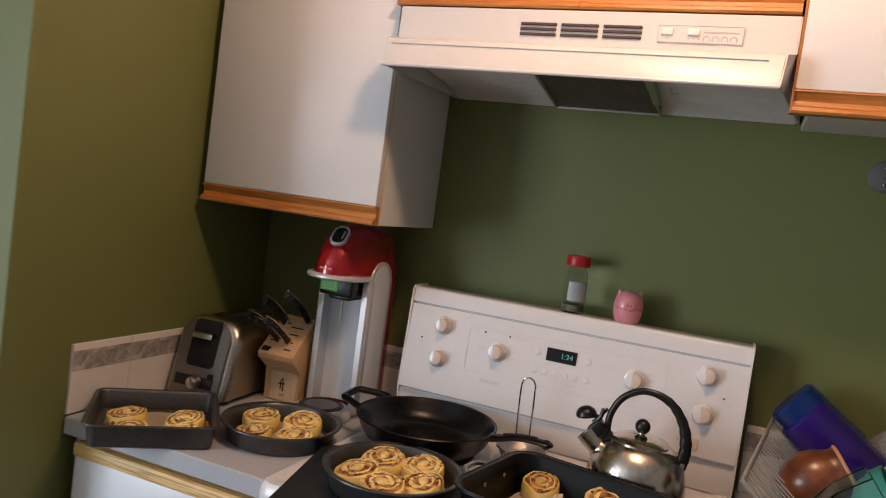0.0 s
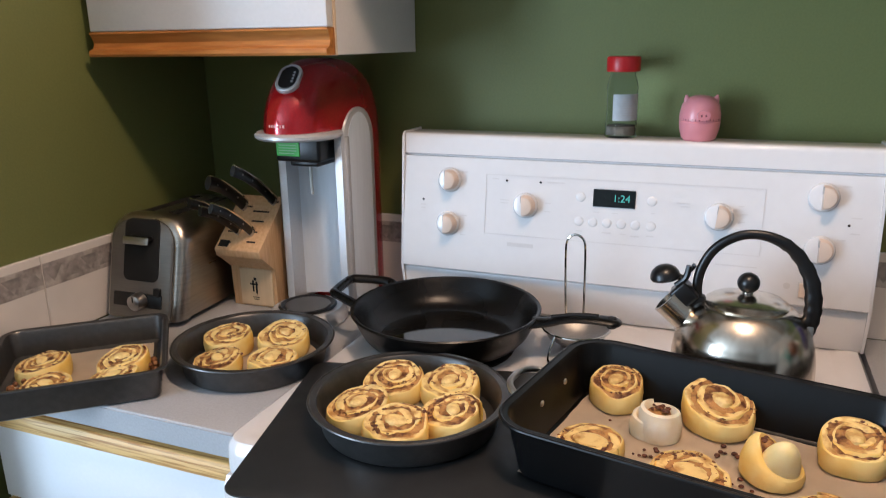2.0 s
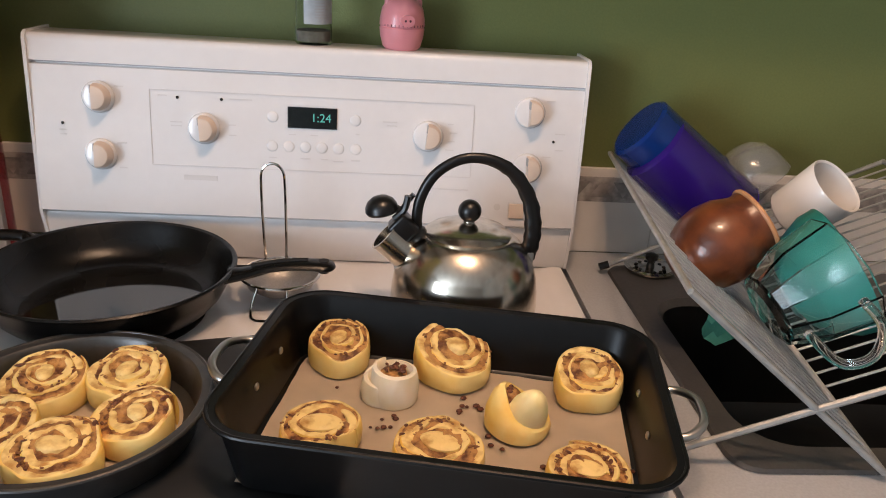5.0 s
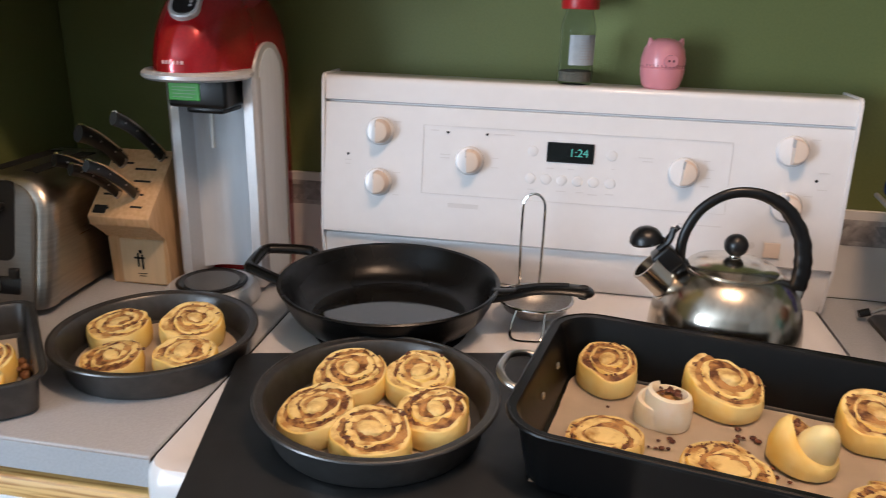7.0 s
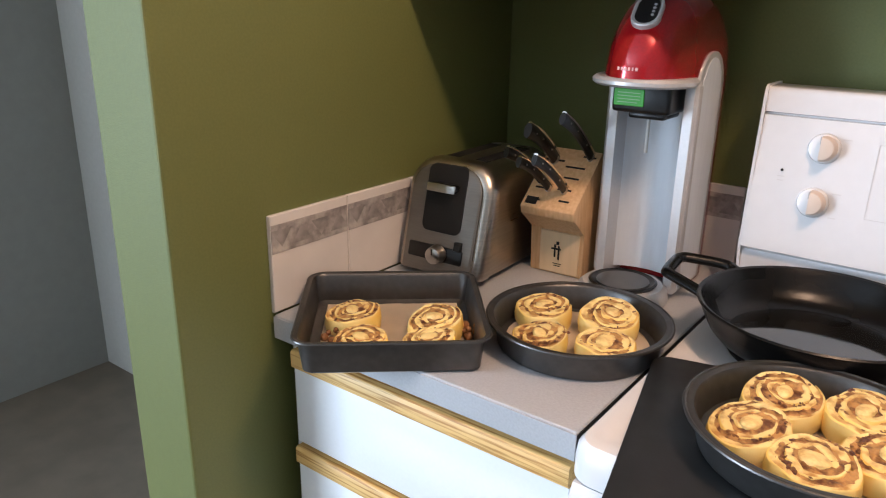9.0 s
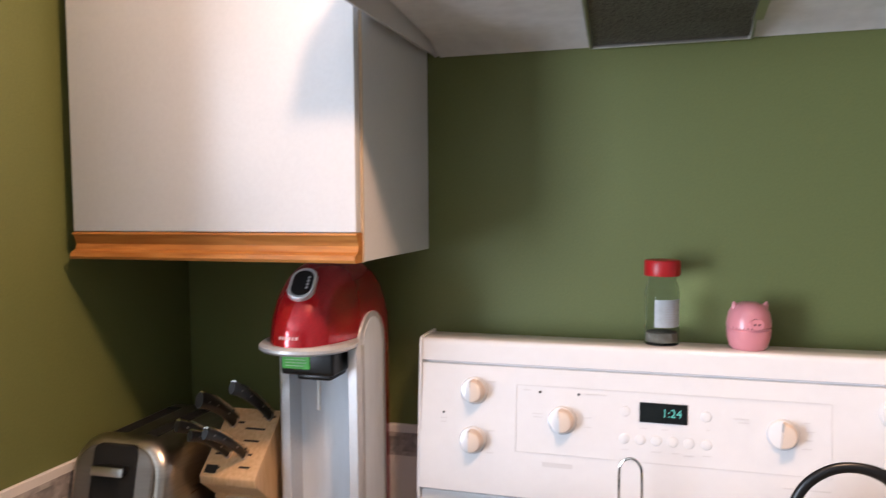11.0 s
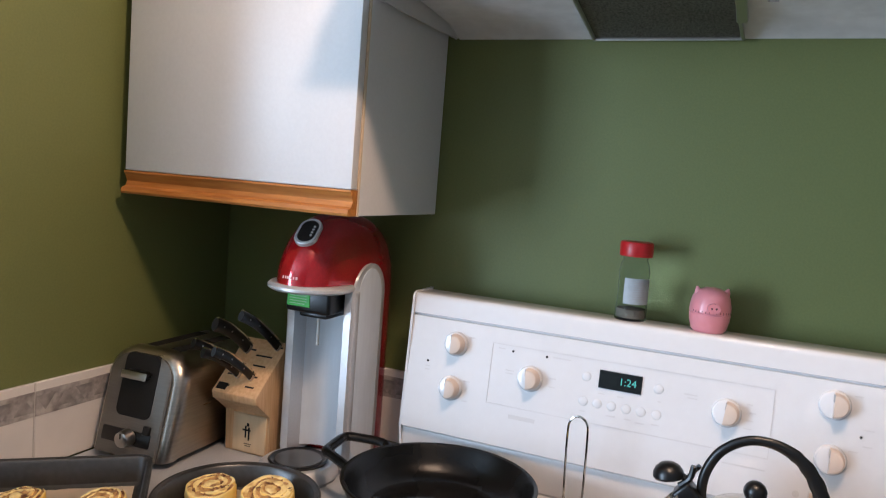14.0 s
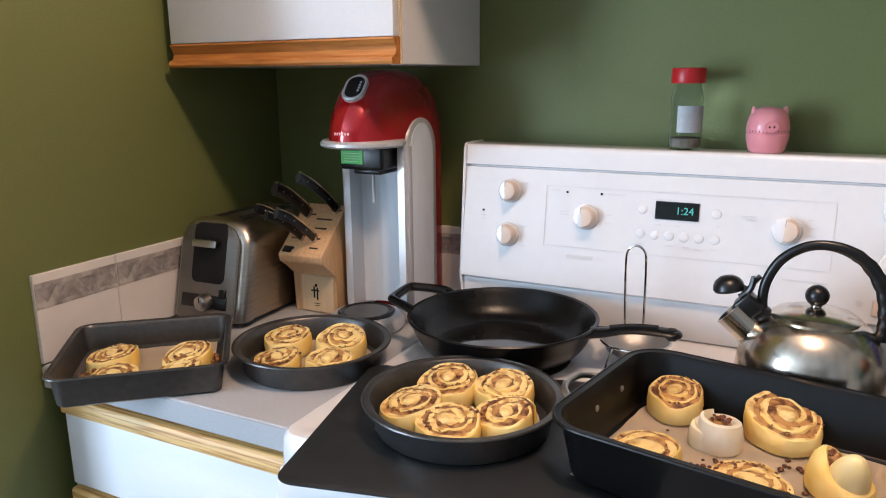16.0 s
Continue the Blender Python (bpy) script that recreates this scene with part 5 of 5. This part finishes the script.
bm = bmesh.new()
pts = [(0.0245, 0.0), (0.0285, 0.004), (0.0325, 0.018), (0.0338, 0.0295), (0.0330, 0.030), (0.0326, 0.031), (0.0330, 0.032), (0.0338, 0.0325), (0.0335, 0.042), (0.0305, 0.056), (0.0235, 0.066), (0.012, 0.0705), (0.002, 0.0712)]
lathe(pts, 36, bm=bm)
for s in (-1, 1):
    loft([[(s * (0.0205 + dx) + w * 0.8 * math.cos(q), -0.004 + w * 0.5 * math.sin(q), 0.058 + dz) for q in (2 * math.pi * j / 10 for j in range(10))]
          for dx, dz, w in ((0.0, 0.0, 0.010), (0.002, 0.007, 0.0075), (0.0045, 0.0135, 0.002))], bm=bm)
loft([[(0.0105 * math.cos(q), y, 0.0415 + 0.008 * math.sin(q)) for q in (2 * math.pi * j / 18 for j in range(18))] for y in (-0.026, -0.0375, -0.039)], bm=bm)
plain = len(bm.faces)
for s in (-1, 1):
    ball((s * 0.0055, -0.0262, 0.0558), 0.0024, 8, bm=bm)
    ball((s * 0.0035, -0.0388, 0.0415), 0.0017, 8, bm=bm)
for k in range(13):
    a = radians(210 + k * 10)
    tube([(0.0339 * math.cos(a), 0.0339 * math.sin(a), z) for z in (0.0325, 0.0355)], 0.0005, 5, bm=bm)
bm.faces.ensure_lookup_table()
for f in bm.faces[plain:]:
    f.material_index = 1
tagged(part("kitchen_timer", bm, [material("pink_plastic", (0.70, 0.26, 0.29), 0.32, vary=0.06, coat=0.3), material("dark_pink_print", (0.10, 0.03, 0.04), 0.4)], None, m=pose(0.117, -0.066, 1.236, 0, 0, 12) @ Matrix.Diagonal((0.93, 0.93, 0.98, 1))),
       "pink pig-shaped kitchen timer on the stove panel", "kitchen timer")

# ---- towel bar on the wall ----
DULL = material("dull_nickel", (0.20, 0.20, 0.195), 0.5, 0.6, vary=0.15, scale=40)
bar = thing("towel_bar", pose(0.569, 0.0, 1.612), "chrome towel bar screwed to the green wall", "towel bar")
for x in (0.0, 0.42):
    pl = part("plate", lathe([(0.032, 0.0), (0.032, 0.003), (0.029, 0.006), (0.012, 0.0075)], 28), DULL, bar, m=pose(x, 0, 0, 90))
    for z in (-0.017, 0.017):
        part("screw", ball((0, z, 0.0065), 0.004, 10, (1, 1, 0.5)), CHROME, pl)
    part("post", tube([(x, -0.006, 0), (x, -0.055, 0)], 0.0065, 12), DULL, bar)
part("rod", tube([(-0.004, -0.055, 0), (0.424, -0.055, 0)], 0.006, 12), CHROME, bar)
TOWEL = material("white_terry", (0.74, 0.73, 0.72), 0.95, vary=0.08, scale=400, bump=0.8, bump_scale=500)
bm = bmesh.new()
rings = []
for i in range(20):
    u = i / 19
    x = 0.598 + 0.30 * u
    drop = 0.135 - 0.03 * max(0, 1 - u * 12) ** 2
    wave = 0.005 * math.sin(u * 14)
    rings.append([(x, -0.030 + wave * 0.4, 1.612 - 0.12), (x, -0.036, 1.60), (x, -0.044, 1.617), (x, -0.055, 1.6205), (x, -0.066, 1.616), (x - 0.003 * (u == 0), -0.071 + wave * 0.4, 1.59), (x - 0.008 * max(0, 1 - u * 10), -0.075 + wave, 1.612 - drop * 0.6), (x, -0.074 + wave, 1.612 - drop)])
loft(rings, False, False, closed=False, bm=bm)
bmesh.ops.solidify(bm, geom=bm.faces[:], thickness=0.0035)
tagged(part("hand_towel", bm, TOWEL, None), "white cotton towel draped over the bar", "towel")

# ---- sink and dish rack ----
SINK = material("dark_grey_sink", (0.075, 0.072, 0.07), 0.36, 0.2, vary=0.15, scale=260, stain=0.2, stain_scale=12)
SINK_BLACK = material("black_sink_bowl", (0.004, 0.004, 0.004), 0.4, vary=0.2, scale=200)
sink = thing("sink", pose(0.785, -0.32, 0.914), "dark grey sink with a deep black bowl", "sink")
bm = bmesh.new()
def off_ring(w, d, r, z, cx=0.0, cy=0.0):
    return [(x + cx, y + cy, zz) for x, y, zz in round_rect(w, d, r, z, 7)]
loft([off_ring(0.665, 0.50, 0.03, 0.001), off_ring(0.66, 0.495, 0.03, 0.005), off_ring(0.64, 0.475, 0.03, 0.006), off_ring(0.60, 0.345, 0.06, 0.0055, 0.0, -0.04), off_ring(0.585, 0.33, 0.055, -0.004, 0.0, -0.04)], False, False, bm=bm)
part("deck", bm, SINK, sink, "dark grey sink rim")
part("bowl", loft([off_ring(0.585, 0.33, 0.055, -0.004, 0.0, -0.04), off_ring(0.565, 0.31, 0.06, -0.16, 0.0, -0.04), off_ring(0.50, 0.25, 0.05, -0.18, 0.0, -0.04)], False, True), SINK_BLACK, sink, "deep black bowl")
basket = thing("sink_strainer", pose(0.522, -0.088, 0.919), "chrome sink strainer basket with a black knob", "sink strainer")
part("disc", lathe([(0.030, 0.0), (0.040, 0.004), (0.041, 0.007), (0.036, 0.009), (0.030, 0.005), (0.008, 0.006)], 32), CHROME, basket)
for i in range(12):
    part("hole", ball((0.022 * math.cos(i * 0.5236), 0.022 * math.sin(i * 0.5236), 0.0062), 0.0032, 8, (1, 1, 0.3)), DARK_GAP, basket)
part("knob", lathe([(0.007, 0.005), (0.005, 0.014), (0.010, 0.020), (0.010, 0.026), (0.004, 0.029)], 16), BLACK, basket)

WIRE = material("dull_wire", (0.44, 0.43, 0.41), 0.38, 0.5, vary=0.2, scale=60)
rack = thing("dish_rack", pose(0.379, -0.552, 0.920, 0, 0, -6.8), "folding chrome wire dish rack beside the sink", "dish rack")
RL = 0.488
def wing(x, low=False):
    """Height of the wing that falls (or, if low, rises) to the right."""
    return 0.003 + 0.50 * (x - 0.010) if low else 0.180 - 0.80 * x
for y in (0.0, RL):
    part("end_rail", tube([(0.0, y, wing(0)), (0.22, y, wing(0.22))], 0.0036, 8), WIRE, rack)
    leg = part("leg", tube([(0.010, y * 0.94, 0.006), (0.40, y, wing(0.40, True))], 0.0036, 8), WIRE, rack)
    part("rubber_tip", tube([(0.004, y * 0.94, 0.0055), (0.018, y * 0.942, 0.011)], 0.0062, 8), BLACK, leg)
part("top_rail", tube([(0.0, 0.0, wing(0)), (0.0, RL, wing(0))], 0.0036, 8), WIRE, rack)
part("bottom_rail", tube([(0.22, 0.0, wing(0.22)), (0.22, RL, wing(0.22))], 0.003, 8), WIRE, rack)
part("top_rail", tube([(0.40, 0.0, wing(0.4, True)), (0.40, RL, wing(0.4, True))], 0.0036, 8), WIRE, rack)
part("bottom_rail", tube([(0.155, 0.0, wing(0.155, True)), (0.155, RL, wing(0.155, True))], 0.003, 8), WIRE, rack)
for i in range(1, 24):
    y = RL * i / 24
    part("wire", tube([(0.0, y, wing(0)), (0.22, y, wing(0.22))], 0.0013, 6), WIRE, rack)
for i in range(1, 20):
    y = RL * (i + 0.3) / 20.5
    part("wire", tube([(0.155, y, wing(0.155, True)), (0.40, y, wing(0.4, True))], 0.0014, 6), WIRE, rack)


def aimed(x, y, z, axis):
    return Matrix.Translation((x, y, z)) @ Vector(axis).normalized().to_track_quat("Z", "Y").to_matrix().to_4x4()


def cup_profile(r0, r1, h, t):
    return [(r0 * 0.9, 0.0), (r0, 0.004), (r1, h - 0.002), (r1 - t * 0.3, h), (r1 - t, h - 0.002), (r0 - t, 0.006), (r0 * 0.7, 0.005)]


BLUE = material("translucent_blue_plastic", (0.003, 0.034, 0.20), 0.26, vary=0.2, trans=0.3, coat=0.2)
PURPLE = material("translucent_violet_plastic", (0.030, 0.008, 0.19), 0.24, vary=0.1, trans=0.2, coat=0.2)
SLOPE = (0.78, -0.03, -0.60)
def tumbler(r0, r1, h, mat, m, label):
    """A thin plastic tumbler with a rolled lip, lying on the rack."""
    c = thing("plastic_cup", m, label, "cup", "plastic cups")
    part("wall", lathe(cup_profile(r0, r1, h, 0.003), 44), mat, c)
    part("lip", tube([((r1 - 0.001) * math.cos(radians(a)), (r1 - 0.001) * math.sin(radians(a)), h) for a in range(0, 360, 10)], 0.0018, 8, closed=True), mat, c, "rolled lip")


tumbler(0.049, 0.052, 0.13, BLUE, aimed(0.458, -0.112, 1.152, SLOPE), "blue translucent plastic cup lying in the rack")
tumbler(0.052, 0.056, 0.16, PURPLE, aimed(0.480, -0.122, 1.128, SLOPE), "violet translucent plastic cup over a blue one")
CLAY = material("brown_glazed_bowl", (0.17, 0.046, 0.013), 0.30, second=(0.075, 0.020, 0.008), scale=34, coat=0.35, bump=0.25, bump_scale=90)
def bowl_profile(r, h, t):
    return [(r * 0.35, 0.0), (r * 0.42, 0.003), (r * 0.78, h * 0.35), (r * 0.97, h * 0.75), (r, h), (r - t * 0.5, h + 0.001), (r - t, h), (r * 0.93 - t, h * 0.75), (r * 0.7, h * 0.38), (r * 0.3, 0.008)]
pot = [(0.026, 0.0), (0.031, 0.002), (0.032, 0.008), (0.044, 0.018), (0.055, 0.036), (0.059, 0.056), (0.056, 0.076), (0.049, 0.090), (0.046, 0.098), (0.048, 0.108), (0.045, 0.109), (0.042, 0.098), (0.045, 0.088), (0.052, 0.074), (0.054, 0.056), (0.050, 0.036), (0.036, 0.018), (0.01, 0.012)]
bw = thing("bowl", aimed(0.447, -0.352, 1.036, (0.80, 0.08, 0.53)), "round brown glazed pottery bowl tipped in the rack", "bowl", "bowls in the rack")
part("body", lathe([(r_ * 0.87, z_) for r_, z_ in pot], 44), CLAY, bw)
part("rim", tube([(0.0407 * math.cos(radians(a)), 0.0407 * math.sin(radians(a)), 0.1085) for a in range(0, 360, 10)], 0.0032, 8, closed=True), material("worn_clay_rim", (0.50, 0.24, 0.11), 0.4, vary=0.2), bw, "worn lighter rim")
TEAL = material("teal_plastic", (0.016, 0.15, 0.125), 0.3, vary=0.15)
tagged(part("bowl", lathe(bowl_profile(0.075, 0.07, 0.003), 40), TEAL, None, m=aimed(0.555, -0.405, 1.030, (0.75, -0.1, 0.5))), "teal plastic bowl under a glass one", "bowl", "bowls in the rack")
bm = bmesh.new()
loft([[(0.055 * u, 0.030 * v * (1 - 0.6 * u), 0.006 * math.sin(5 * u + 3 * v)) for v in (-1, -0.5, 0, 0.5, 1)] for u in (0, 0.25, 0.5, 0.75, 1)], False, False, closed=False, bm=bm)
bmesh.ops.solidify(bm, geom=bm.faces[:], thickness=0.003)
tagged(part("dish_cloth", bm, material("teal_cloth", (0.05, 0.28, 0.24), 0.8, vary=0.15, bump=0.4, bump_scale=300), None, m=aimed(0.520, -0.385, 1.000, (0.3, -0.6, 0.7)) @ pose(0, 0, 0, 0, 20, 200)), "folded teal cloth poking through the wires", "cloth")
jug = thing("glass_jug", aimed(0.500, -0.470, 1.040, (0.80, 0.05, 0.52)), "clear faceted glass jug tipped in the rack", "glass jug")
g = part("body", lathe([(0.030, 0.0), (0.040, 0.004), (0.055, 0.04), (0.062, 0.09), (0.060, 0.0915), (0.058, 0.09), (0.051, 0.042), (0.036, 0.009), (0.01, 0.008)], 12), GLASS, jug, smooth=False)
g.visible_shadow = False
h_ = part("handle", tube(smooth_path([(-0.052, 0.0, 0.075), (-0.085, -0.01, 0.07), (-0.102, -0.02, 0.045), (-0.09, -0.02, 0.02), (-0.046, -0.01, 0.018)], 6), 0.005, 10), GLASS, jug, "curved glass handle")
h_.visible_shadow = False
mug = thing("mug", aimed(0.640, -0.235, 1.068, (0.35, -0.50, 0.70)), "white china mug turned over in the rack", "mug")
part("body", lathe(cup_profile(0.036, 0.040, 0.075, 0.004), 36), material("white_china", (0.72, 0.70, 0.68), 0.15, vary=0.03, coat=0.3), mug)
part("handle", tube(smooth_path([(0.036, 0, 0.06), (0.060, 0, 0.056), (0.062, 0, 0.025), (0.036, 0, 0.018)], 5), 0.005, 8), bpy.data.materials["white_china"], mug)
CLOUDY = material("cloudy_clear_plastic", (0.86, 0.86, 0.85), 0.16, vary=0.05, trans=0.88)
tagged(part("plastic_tub", lathe([(0.012, 0.0), (0.026, 0.004), (0.040, 0.016), (0.049, 0.036), (0.052, 0.060), (0.0525, 0.064), (0.050, 0.064), (0.047, 0.037), (0.038, 0.018), (0.02, 0.007)], 36), CLOUDY, None, m=aimed(0.624, -0.075, 1.116, (0.5, -0.2, -0.6))), "cloudy clear plastic tub in the rack", "plastic tub")
